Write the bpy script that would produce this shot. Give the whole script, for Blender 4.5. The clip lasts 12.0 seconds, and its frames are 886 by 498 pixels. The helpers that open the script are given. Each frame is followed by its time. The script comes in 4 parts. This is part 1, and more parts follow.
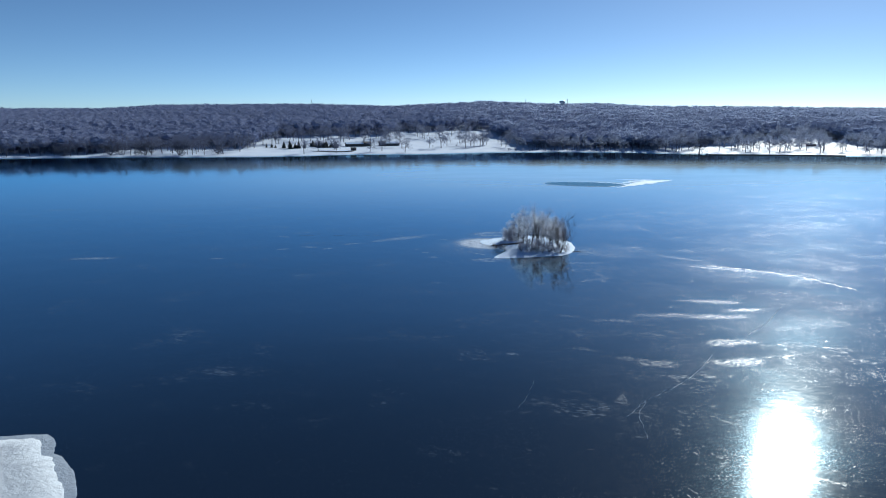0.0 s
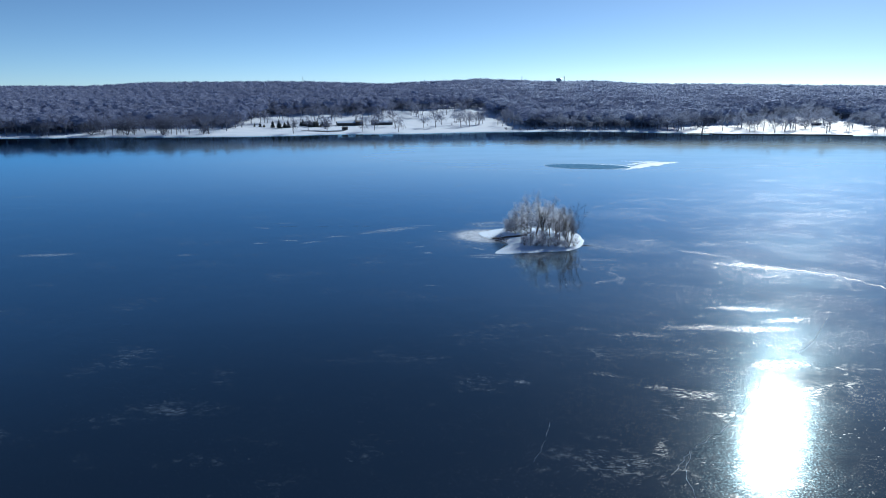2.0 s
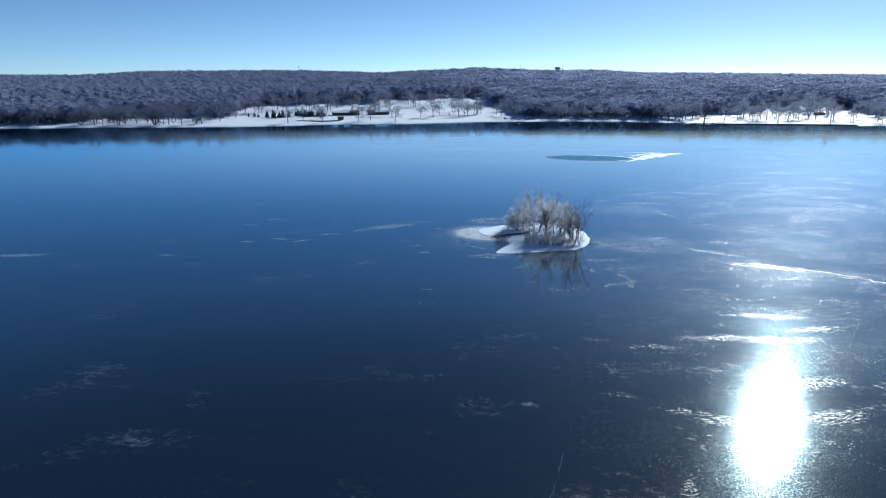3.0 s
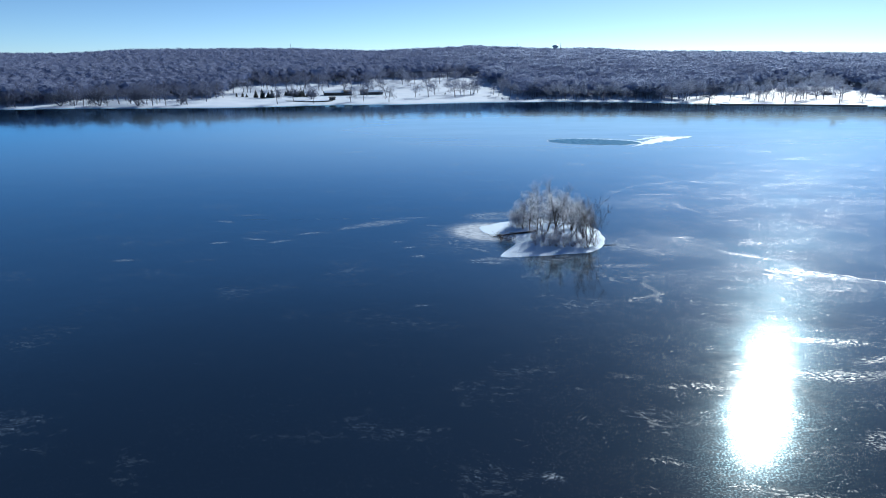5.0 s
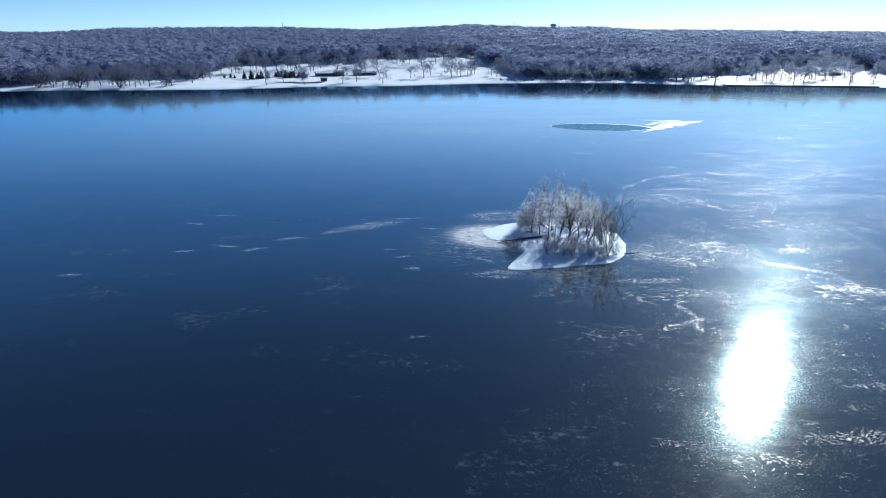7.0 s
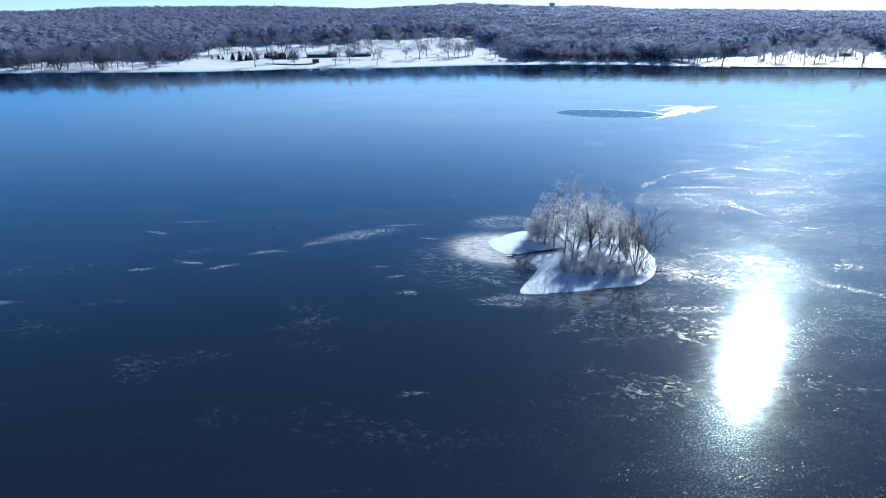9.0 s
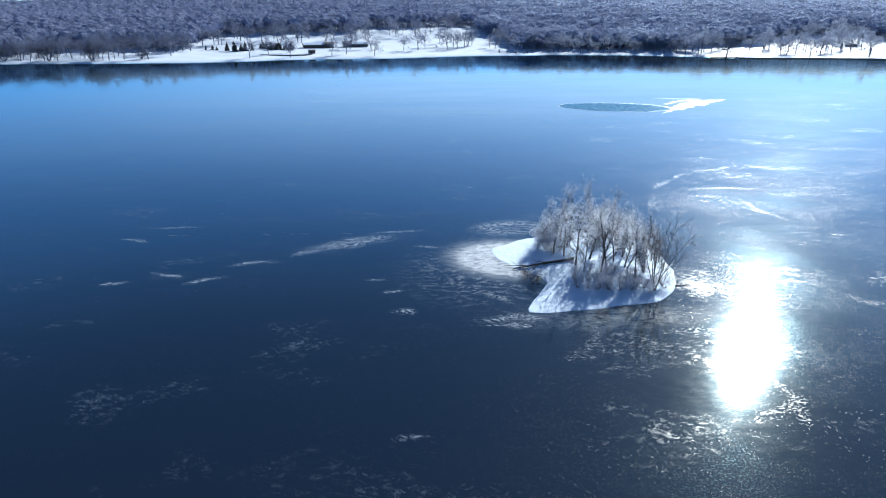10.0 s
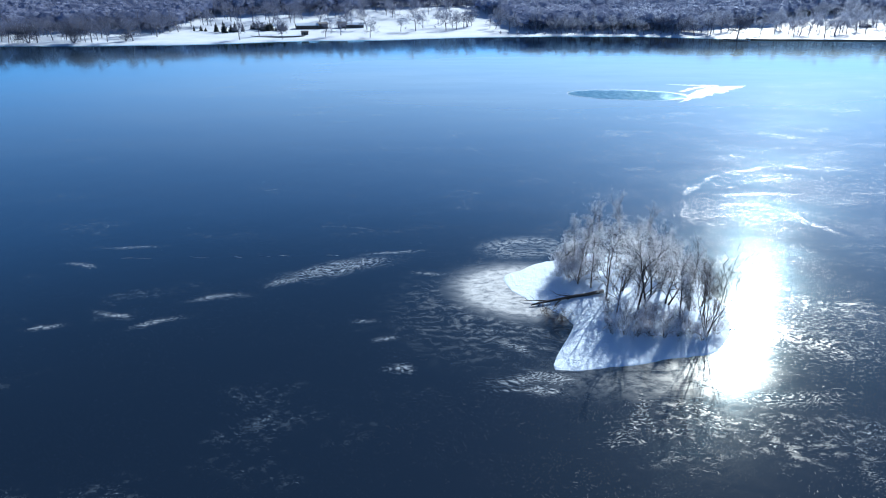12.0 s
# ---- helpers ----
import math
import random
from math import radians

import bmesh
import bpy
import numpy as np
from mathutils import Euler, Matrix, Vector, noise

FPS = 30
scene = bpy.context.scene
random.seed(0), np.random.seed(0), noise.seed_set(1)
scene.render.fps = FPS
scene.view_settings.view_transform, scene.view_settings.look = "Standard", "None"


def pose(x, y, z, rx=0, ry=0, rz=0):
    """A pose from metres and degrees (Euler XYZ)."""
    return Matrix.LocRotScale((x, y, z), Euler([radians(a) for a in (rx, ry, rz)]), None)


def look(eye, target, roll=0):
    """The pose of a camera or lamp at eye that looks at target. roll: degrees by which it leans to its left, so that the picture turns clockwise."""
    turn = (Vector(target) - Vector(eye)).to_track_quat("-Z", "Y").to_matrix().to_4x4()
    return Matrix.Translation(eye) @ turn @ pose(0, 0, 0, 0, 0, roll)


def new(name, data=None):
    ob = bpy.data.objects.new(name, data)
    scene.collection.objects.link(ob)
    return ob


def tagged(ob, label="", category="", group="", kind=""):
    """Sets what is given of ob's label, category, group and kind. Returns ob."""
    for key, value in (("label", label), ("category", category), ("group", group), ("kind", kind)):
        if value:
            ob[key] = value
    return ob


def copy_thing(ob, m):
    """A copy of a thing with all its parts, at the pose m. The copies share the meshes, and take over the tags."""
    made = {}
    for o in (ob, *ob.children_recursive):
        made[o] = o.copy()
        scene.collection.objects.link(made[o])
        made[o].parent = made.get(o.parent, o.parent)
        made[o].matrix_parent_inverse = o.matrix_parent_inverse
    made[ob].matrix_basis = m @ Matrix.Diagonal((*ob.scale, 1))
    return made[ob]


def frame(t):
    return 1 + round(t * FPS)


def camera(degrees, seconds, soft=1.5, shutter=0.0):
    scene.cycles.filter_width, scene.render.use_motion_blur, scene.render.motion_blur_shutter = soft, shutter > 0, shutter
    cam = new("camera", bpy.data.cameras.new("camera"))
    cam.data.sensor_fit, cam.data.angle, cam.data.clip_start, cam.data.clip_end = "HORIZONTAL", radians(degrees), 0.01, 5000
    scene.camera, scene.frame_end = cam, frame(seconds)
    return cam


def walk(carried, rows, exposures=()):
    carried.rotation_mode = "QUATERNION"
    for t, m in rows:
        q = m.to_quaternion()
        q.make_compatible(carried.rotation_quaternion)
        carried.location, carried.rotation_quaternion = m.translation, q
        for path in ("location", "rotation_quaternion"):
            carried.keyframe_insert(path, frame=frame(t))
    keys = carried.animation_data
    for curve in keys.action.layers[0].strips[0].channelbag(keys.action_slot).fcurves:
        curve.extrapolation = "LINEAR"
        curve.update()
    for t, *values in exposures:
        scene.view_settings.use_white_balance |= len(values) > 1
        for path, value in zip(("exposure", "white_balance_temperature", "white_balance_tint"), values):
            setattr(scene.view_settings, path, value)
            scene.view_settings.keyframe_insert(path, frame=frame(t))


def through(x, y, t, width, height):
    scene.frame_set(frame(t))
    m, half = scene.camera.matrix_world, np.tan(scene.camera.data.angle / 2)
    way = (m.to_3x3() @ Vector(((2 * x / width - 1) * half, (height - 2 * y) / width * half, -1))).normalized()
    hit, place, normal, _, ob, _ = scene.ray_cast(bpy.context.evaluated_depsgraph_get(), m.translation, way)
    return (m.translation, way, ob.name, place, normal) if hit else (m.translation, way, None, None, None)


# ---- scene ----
import itertools

PATH = [
    (0, pose(0.00, 0.00, 36.00, 78.001, 0, -0.011)),
    (1, pose(-0.03, 8.65, 36.00, 77.054, 0, -0.259)),
    (2, pose(-0.06, 17.29, 36.00, 76.110, 0, -0.492)),
    (3, pose(-0.09, 25.94, 36.00, 75.182, 0, -0.713)),
    (4, pose(-0.12, 34.59, 36.00, 74.274, 0, -0.926)),
    (5, pose(-0.16, 43.24, 36.00, 73.389, 0, -1.131)),
    (6, pose(-0.19, 51.88, 36.00, 72.525, 0, -1.328)),
    (7, pose(-0.22, 60.53, 36.00, 71.678, 0, -1.516)),
    (8, pose(-0.25, 69.18, 36.00, 70.844, 0, -1.692)),
    (9, pose(-0.28, 77.83, 36.00, 70.019, 0, -1.852)),
    (10, pose(-0.31, 86.47, 36.00, 69.196, 0, -1.991)),
    (11, pose(-0.34, 95.12, 36.00, 68.372, 0, -2.102)),
    (12, pose(-0.37, 103.77, 36.00, 67.547, 0, -2.177)),
]
cam = camera(69.5, 12.0, 1.1)
walk(cam, PATH, [(0, 0.20, 5700, -2), (3, 0.31, 5700, -2), (7, 0.56, 5700, -2), (10, 0.81, 5700, -2), (12, 0.86, 5700, -2)])

# ---- sky and sun ----
SUN_EL, SUN_AZ = 27.4, 30.4
world = bpy.data.worlds.new("world")
scene.world = world
world.use_nodes = True
wn = world.node_tree.nodes
sky = wn.new("ShaderNodeTexSky")
sky.sky_type = "NISHITA"
sky.sun_disc = False
sky.sun_elevation, sky.sun_rotation = radians(SUN_EL), radians(SUN_AZ)
sky.altitude, sky.air_density, sky.dust_density, sky.ozone_density = 3000, 0.64, 1.2, 2.75
world.node_tree.links.new(sky.outputs[0], wn["Background"].inputs["Color"])
wn["Background"].inputs["Strength"].default_value = 0.079
sun_data = bpy.data.lights.new("sun", "SUN")
sun_data.energy, sun_data.angle, sun_data.color = 5.0, radians(0.53), (1.0, 0.90, 0.80)
sun_ob = new("sun", sun_data)
sa, se = radians(SUN_AZ), radians(SUN_EL)
sun_ob.matrix_world = look((0, 0, 0), (-math.sin(sa) * math.cos(se), -math.cos(sa) * math.cos(se), -math.sin(se)))
sun_ob.location = (0, 0, 300)


# ---- materials ----
class Nodes:
    """Short hand for building one node material."""

    def __init__(self, name):
        self.mat = bpy.data.materials.new(name)
        self.mat.use_nodes = True
        self.tree = self.mat.node_tree
        self.bsdf = self.tree.nodes["Principled BSDF"]
        self.out = self.tree.nodes["Material Output"]
        geo = self.tree.nodes.new("ShaderNodeNewGeometry")
        self.pos, self.island = geo.outputs["Position"], geo.outputs["Random Per Island"]
        self.normal = geo.outputs["Normal"]

    def put(self, socket, value):
        if isinstance(value, bpy.types.NodeSocket):
            self.tree.links.new(value, socket)
        else:
            socket.default_value = value

    def math(self, op, a, b=0.0, c=0.0):
        n = self.tree.nodes.new("ShaderNodeMath")
        n.operation = op
        for s, v in zip(n.inputs, (a, b, c)):
            self.put(s, v)
        return n.outputs[0]

    def vec(self, op, a, b=(0, 0, 0)):
        n = self.tree.nodes.new("ShaderNodeVectorMath")
        n.operation = op
        self.put(n.inputs[0], a)
        self.put(n.inputs[1], b)
        return n.outputs[0]

    def mapped(self, scale=(1, 1, 1), rot=0.0, loc=(0, 0, 0), src=None):
        n = self.tree.nodes.new("ShaderNodeMapping")
        self.put(n.inputs["Vector"], src or self.pos)
        n.inputs["Location"].default_value = loc
        n.inputs["Rotation"].default_value = (0, 0, radians(rot))
        n.inputs["Scale"].default_value = scale
        return n.outputs[0]

    def noise(self, scale, detail=4.0, src=None, rough=0.55, distort=0.0, color=False):
        n = self.tree.nodes.new("ShaderNodeTexNoise")
        self.put(n.inputs["Vector"], src or self.pos)
        n.inputs["Scale"].default_value = scale
        n.inputs["Detail"].default_value = detail
        n.inputs["Roughness"].default_value = rough
        n.inputs["Distortion"].default_value = distort
        return n.outputs["Color" if color else 0]

    def step(self, x, lo, hi, a=0.0, b=1.0):
        n = self.tree.nodes.new("ShaderNodeMapRange")
        n.interpolation_type = "SMOOTHSTEP"
        for s, v in zip(n.inputs, (x, lo, hi, a, b)):
            self.put(s, v)
        return n.outputs[0]

    def blend(self, fac, a, b):
        n = self.tree.nodes.new("ShaderNodeMix")
        n.data_type = "RGBA"
        self.put(n.inputs[0], fac)
        self.put(n.inputs[6], (*a, 1) if isinstance(a, tuple) else a)
        self.put(n.inputs[7], (*b, 1) if isinstance(b, tuple) else b)
        return n.outputs[2]

    def bump(self, height, strength, distance):
        n = self.tree.nodes.new("ShaderNodeBump")
        n.inputs["Strength"].default_value = strength
        n.inputs["Distance"].default_value = distance
        self.put(n.inputs["Height"], height)
        return n.outputs[0]

    def set(self, **kw):
        for k, v in kw.items():
            s = self.bsdf.inputs[k.replace("_", " ")]
            self.put(s, (*v, 1) if isinstance(v, tuple) else v)
        return self

    def attribute(self, name):
        n = self.tree.nodes.new("ShaderNodeAttribute")
        n.attribute_name = name
        return n.outputs["Fac"]


def snow_material(name, a, b, grain=0.6):
    m = Nodes(name)
    big = m.noise(0.06, 5)
    fine = m.noise(grain, 6, rough=0.65)
    m.set(Base_Color=m.blend(m.step(big, 0.35, 0.7), a, b), Roughness=0.65)
    m.bsdf.inputs["Specular IOR Level"].default_value = 0.12
    m.put(m.bsdf.inputs["Normal"], m.bump(m.math("ADD", fine, m.math("MULTIPLY", m.noise(grain * 6, 4), 0.3)), 0.75, 0.3))
    return m.mat


def frost_patch(m, cx, cy, rx, ry, rot, gain, src=None):
    """A soft ellipse on the ice, gain at its centre and nothing outside."""
    p = m.vec("SUBTRACT", src or m.pos, (cx, cy, 0))
    p = m.mapped((1, 1, 1), -rot, (0, 0, 0), p)
    p = m.vec("MULTIPLY", p, (1 / rx, 1 / ry, 0))
    n = m.tree.nodes.new("ShaderNodeVectorMath")
    n.operation = "LENGTH"
    m.put(n.inputs[0], p)
    return m.step(n.outputs["Value"], 1.0, 0.25, 0.0, gain)


# centre x, y, radii, turn, gain of the frosted stretches of the ice
FROST_EAST = [
    (52, 158, 28, 11, -20, 0.06), (72, 138, 26, 7, -32, 0.12), (41, 153, 13, 18, 0, 0.075), (29, 149, 10, 7, 0, 0.03),
    (53, 94, 24, 9, 5, 0.10), (41, 73, 22, 6, 5, 0.10), (66, 214, 20, 22, 20, 0.075), (42, 167, 11, 12, 0, 0.17), (37.5, 169, 5, 11, 0, 0.2),
    (18.1, 137.6, 2.6, 3.2, 0, 0.12), (21.2, 134.2, 2.2, 2.8, 0, 0.13), (23, 130.6, 4, 1.6, 10, 0.12), (31.5, 131.4, 3.5, 2, 0, 0.13), (24, 74, 9, 5, 0, 0.08),
]
FROST_WEST = [
    (-35, 84, 10, 4.5, 25, 0.17), (-28.5, 94, 3.5, 4, -30, 0.15), (-32.5, 140, 3.5, 7, 10, 0.11), (-24, 142, 4, 4, 0, 0.11), (-21, 134.5, 6, 5, 0, 0.09),
    (-22, 154, 2, 5, -15, 0.08), (-30, 98, 4, 3, 0, 0.09), (-3, 100, 20, 10, 0, 0.05), (-33, 172, 13, 2.5, 12, 0.09), (-3.6, 161.5, 3.2, 4.5, 10, 0.08),
    (-44, 187.5, 8, 2.5, -10, 0.09), (-92, 155, 18, 3, 5, 0.10), (-131, 198, 22, 4, 3, 0.11), (-4.6, 92, 3.4, 1.6, 30, 0.16),
]
FROST_ROUND_ISLAND = [(22, 154.0, 15, 4.5, 3, 0.03), (10, 160, 7, 8, 0, 0.10), (165, 580, 90, 14, -8, 0.03), (255, 530, 70, 14, -8, 0.03)]
# centre x, y, radii and turn of drifts of frost
VEINS = [
    (-11.5, 184.6, 10.5, 3.1, 20), (-17.5, 180.4, 4.5, 1.2, 38), (-4.5, 189.4, 6, 0.7, 6), (-4.8, 164.9, 2.0, 0.7, 5),
    (-3.0, 158.8, 2.6, 1.0, -8), (-6.4, 169.4, 2.4, 0.6, -12), (1.0, 181.9, 4, 0.7, -5), (11, 156.8, 6, 1.3, 4), (10.5, 154.7, 5, 0.7, -6),
    (9.2, 162.8, 3.2, 0.7, -40), (10.8, 158.4, 1.8, 0.6, -25), (13.6, 162.5, 1.7, 0.6, 10), (7.0, 166.5, 2.0, 0.5, -20),
]
VEINS_WEST = [
    (-43.5, 168.9, 3.4, 0.7, 10), (-37, 171.7, 3.0, 0.9, -20), (-31.2, 169.6, 4.4, 0.9, 25), (-25.6, 175.8, 4.6, 1.1, 5), (-57, 157.5, 4, 1.1, 8), (-88, 158, 9, 1.6, 6),
    (-47, 186.8, 3.5, 0.8, -15), (-43, 193.5, 7, 0.6, 3), (-0.7, 133.8, 2.0, 0.45, 15),
    (11.0, 92.0, 1.6, 0.6, -30),
]
# curling seams of rime, from point to point
CURLS = [
    [(20.5, 154.2), (18.9, 150.5), (16.7, 147.4), (15.4, 146.7)], [(18.9, 150.5), (19.9, 148.5), (22.6, 148.0)], [(16.7, 147.4), (18.2, 147.0)],
    [(34.8, 143.0), (35.8, 141.1), (36.3, 138.1), (35.3, 134.9)], [(36.3, 138.1), (34.0, 137.0), (32.1, 136.3)],
    [(8.6, 155.5), (10.5, 154.2), (12.8, 154.9)],
]
# the same for thin veins that only glitter towards the sun
GLINTS = [
    (45.5, 207, 10, 1.3, 70), (51, 219, 7, 1.3, 48), (58, 226, 7, 1.2, 40), (68, 231.5, 9, 1.7, 25), (80, 234, 6, 1.5, -35), (62.5, 215.2, 13, 1.5, 0),
    (57, 209.5, 8, 1.6, -10), (63.3, 201.0, 11, 1.6, -74), (51.7, 171.5, 6, 1.4, 10), (47, 120.3, 5, 1.4, -5), (36, 139.6, 4.5, 1.0, -52),
    (60, 158, 11, 1.6, -38), (66, 148, 9, 1.5, -75), (34, 152.5, 11, 2.2, 4), (23, 111, 4, 1.2, 0), (45, 165, 14, 14, 0), (56, 206, 16, 14, 0),
]
GLINTS_SOUTH = [
    (22.1, 94.6, 3.4, 0.6, -15), (27.4, 90.5, 4.4, 0.7, -15), (30.8, 108.2, 5, 0.8, 0), (41.2, 111.2, 7, 1.3, 0), (49, 110.4, 8, 1.5, 5), (52.7, 119.5, 8, 1.5, -5),
    (57, 114.7, 6, 1.1, 10), (66, 146.8, 10, 1.9, -25), (46, 97.3, 6, 1.5, 10), (43, 89, 6, 1.6, 15), (30.8, 88.4, 5, 1.2, -5), (32.1, 136.3, 3, 0.7, 20), (23.4, 77, 3, 0.7, 50),
]


def ice_material():
    m = Nodes("clear_dark_lake_ice")
    warp = m.vec("MULTIPLY", m.vec("SUBTRACT", m.noise(0.16, 4, color=True), (0.5, 0.5, 0.5)), (7.0, 5.0, 0.0))
    wp = m.vec("ADD", m.pos, warp)
    clump = m.noise(0.07, 5, m.mapped((0.8, 1.3, 1), 12), 0.66)
    grit = m.noise(6.0, 6, m.mapped((0.8, 1.2, 1), 35), 0.7)
    cover = m.math("ADD", m.math("MULTIPLY", m.math("SUBTRACT", clump, 0.5), 1.2), m.math("MULTIPLY", m.attribute("frost_cover"), 0.8))
    # lace: broken curling threads of rime, and crusts where it lies thick
    lace = 0.0
    for size, wide, turn in ((0.6, 0.020, 10), (1.5, 0.030, -18), (3.2, 0.040, 30)):
        thread = m.noise(size, 6, m.mapped((0.75, 1.3, 1), turn, src=wp), 0.62, 0.5)
        lace = m.math("MAXIMUM", lace, m.step(m.math("ABSOLUTE", m.math("SUBTRACT", thread, 0.5)), wide, wide * 0.3))
    breaks = m.step(m.noise(0.9, 9, m.mapped((0.8, 1.2, 1), 50), 0.75), 0.50, 0.60)
    lace = m.math("MULTIPLY", m.math("MULTIPLY", lace, breaks), m.step(cover, 0.06, 0.24))
    crust = m.math("ADD", m.noise(2.0, 9, m.mapped((0.75, 1.35, 1), 8, src=wp), 0.72, 0.4), m.math("MULTIPLY", cover, 0.8))
    crust = m.math("MULTIPLY", m.step(crust, 0.70, 0.80), m.step(grit, 0.44, 0.56, 0.05, 1.0))
    frost = m.math("MAXIMUM", m.math("MULTIPLY", lace, 0.36), m.math("MULTIPLY", crust, 0.7))
    # haze of rime round the island's snow
    soft = m.noise(0.9, 9, m.mapped((0.65, 1.25, 1), -20, src=wp), 0.72)
    haze = m.math("MULTIPLY", m.math("MINIMUM", frost_patch(m, 13.4, 176.8, 13.5, 11.0, -12, 1.4), 0.92), m.step(soft, 0.28, 0.62, 0.45, 1.0))
    haze = m.math("MAXIMUM", haze, m.math("MULTIPLY", frost_patch(m, 9, 172, 17, 17, 0, 0.45), m.step(soft, 0.46, 0.64, 0.05, 1.0)))
    haze = m.math("MAXIMUM", haze, m.math("MULTIPLY", frost_patch(m, 22, 157.0, 17, 5.5, 2, 0.32), m.step(soft, 0.34, 0.62, 0.12, 1.0)))
    frost = m.math("MAXIMUM", frost, m.math("MULTIPLY", haze, 0.95))
    ring = m.math("MULTIPLY", m.math("SUBTRACT", frost_patch(m, 15.0, 191.2, 9.0, 5.6, 8, 1.0), m.math("MULTIPLY", frost_patch(m, 15.4, 191.0, 6.0, 3.4, 8, 1.0), 0.55)), m.step(m.noise(1.3, 9, m.mapped((0.6, 1.3, 1), 10, src=wp), 0.75), 0.40, 0.58))
    frost = m.math("MAXIMUM", frost, ring)
    # veins and drifts with ragged edges
    vein, glint = m.attribute("frost_vein"), m.attribute("frost_glint")
    grain = m.noise(2.8, 9, m.mapped((0.7, 1.5, 1), 12, src=wp), 0.74)
    vein = m.math("MULTIPLY", m.math("MULTIPLY", vein, m.step(m.math("ADD", grain, m.math("MULTIPLY", vein, 0.10)), 0.55, 0.67)), 0.8)
    glint = m.math("MULTIPLY", glint, m.step(m.math("ADD", grain, m.math("MULTIPLY", glint, 0.10)), 0.56, 0.66))
    frost = m.math("MAXIMUM", frost, m.math("MAXIMUM", vein, m.math("MULTIPLY", glint, 0.12)))
    # pale sky glow on the far ice, painted as a diffuse layer, strongest eastward
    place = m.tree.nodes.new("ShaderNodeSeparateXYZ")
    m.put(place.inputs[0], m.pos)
    sky_glow = m.math("MULTIPLY", m.step(place.outputs[1], 190, 400), m.math("MULTIPLY", m.step(place.outputs[0], -240, 70), m.step(place.outputs[1], 440, 520, 1.0, 0.0)))
    sky_glow = m.math("MULTIPLY", sky_glow, m.step(m.noise(0.03, 5, m.mapped((0.4, 1.2, 1), -4, src=wp), 0.6), 0.25, 0.75, 0.25, 0.33))
    # thin rime that only shows against the light
    thin = m.math("MULTIPLY", m.step(m.noise(5.0, 4, m.mapped((1, 1.1, 1), 6), 0.6), 0.50, 0.60), m.step(m.noise(0.045, 5), 0.36, 0.58))
    # single grains and flowers of rime
    specks = 0.0
    for size, keep, lo, hi in ((3.6, 0.45, 0.46, 0.64), (6.5, 0.25, 0.46, 0.62), (11.0, 0.2, 0.46, 0.62)):
        vor = m.tree.nodes.new("ShaderNodeTexVoronoi")
        vor.inputs["Scale"].default_value = size
        m.put(vor.inputs["Vector"], wp)
        sep = m.tree.nodes.new("ShaderNodeSeparateColor")
        m.put(sep.inputs[0], vor.outputs["Color"])
        reach = m.math("MULTIPLY", m.step(sep.outputs[0], keep, 1.0), 0.36)
        dot = m.step(vor.outputs["Distance"], reach, m.math("MULTIPLY", reach, 0.4))
        where = m.step(m.noise(0.06, 6, m.mapped((1, 1.4, 1), 15, (size * 9, 0, 0)), 0.7), lo, hi)
        specks = m.math("MAXIMUM", specks, m.math("MULTIPLY", dot, where))
    apart = m.tree.nodes.new("ShaderNodeSeparateXYZ")
    m.put(apart.inputs[0], m.pos)
    specks = m.math("MULTIPLY", specks, m.step(apart.outputs[1], 190, 300, 1.0, 0.2))
    sparkle = m.math("MAXIMUM", specks, m.math("MULTIPLY", lace, 0.5))
    nrm = m.bump(m.math("ADD", m.noise(0.10, 3), m.math("MULTIPLY", m.noise(0.8, 3), 0.08)), 0.12, 0.25)
    deep = m.blend(m.noise(0.012, 4), (0.0052, 0.0092, 0.0190), (0.0078, 0.0135, 0.0260))
    open_ice = m.step(apart.outputs[1], 230, 440, 1.0, 0.04)
    r = m.math("MULTIPLY", m.math("MULTIPLY", thin, open_ice), 0.06)
    body = m.tree.nodes.new("ShaderNodeBsdfDiffuse")
    m.put(body.inputs["Color"], deep)
    # the bare ice mirrors; a breath of rime on it scatters wide
    clear, skin, halo = (m.tree.nodes.new("ShaderNodeBsdfGlossy") for k in range(3))
    for node, rough, tone in ((halo, 0.115, (1.0, 1.0, 1.0, 1)), (clear, m.math("ADD", 0.056, r), (0.50, 0.80, 1.0, 1)), (skin, m.math("SUBTRACT", 0.52, m.math("MULTIPLY", m.math("MAXIMUM", sparkle, glint), 0.31)), (0.92, 0.95, 1.0, 1))):
        node.inputs["Color"].default_value = tone
        m.put(node.inputs["Roughness"], rough)
        m.put(node.inputs["Normal"], nrm)
    gloss = m.tree.nodes.new("ShaderNodeMixShader")
    breath = m.step(m.noise(0.05, 6, m.mapped((0.25, 1.6, 1), -4, src=wp), 0.6), 0.2, 0.8, 0.012, 0.016)
    m.put(gloss.inputs[0], m.math("MULTIPLY", open_ice, m.math("ADD", breath, m.math("MAXIMUM", m.math("MULTIPLY", sparkle, 0.55), m.math("MULTIPLY", glint, 0.9)))))
    bare = m.tree.nodes.new("ShaderNodeMixShader")
    m.put(bare.inputs[0], m.math("MULTIPLY", open_ice, m.step(m.noise(0.9, 8, m.mapped((0.5, 1.5, 1), 5, src=wp), 0.7), 0.40, 0.66, 0.04, 0.12)))
    m.put(bare.inputs[1], clear.outputs[0])
    m.put(bare.inputs[2], halo.outputs[0])
    m.put(gloss.inputs[1], bare.outputs[0])
    m.put(gloss.inputs[2], skin.outputs[0])
    fres = m.tree.nodes.new("ShaderNodeFresnel")
    fres.inputs["IOR"].default_value = 1.8
    m.put(fres.inputs["Normal"], nrm)
    ice = m.tree.nodes.new("ShaderNodeMixShader")
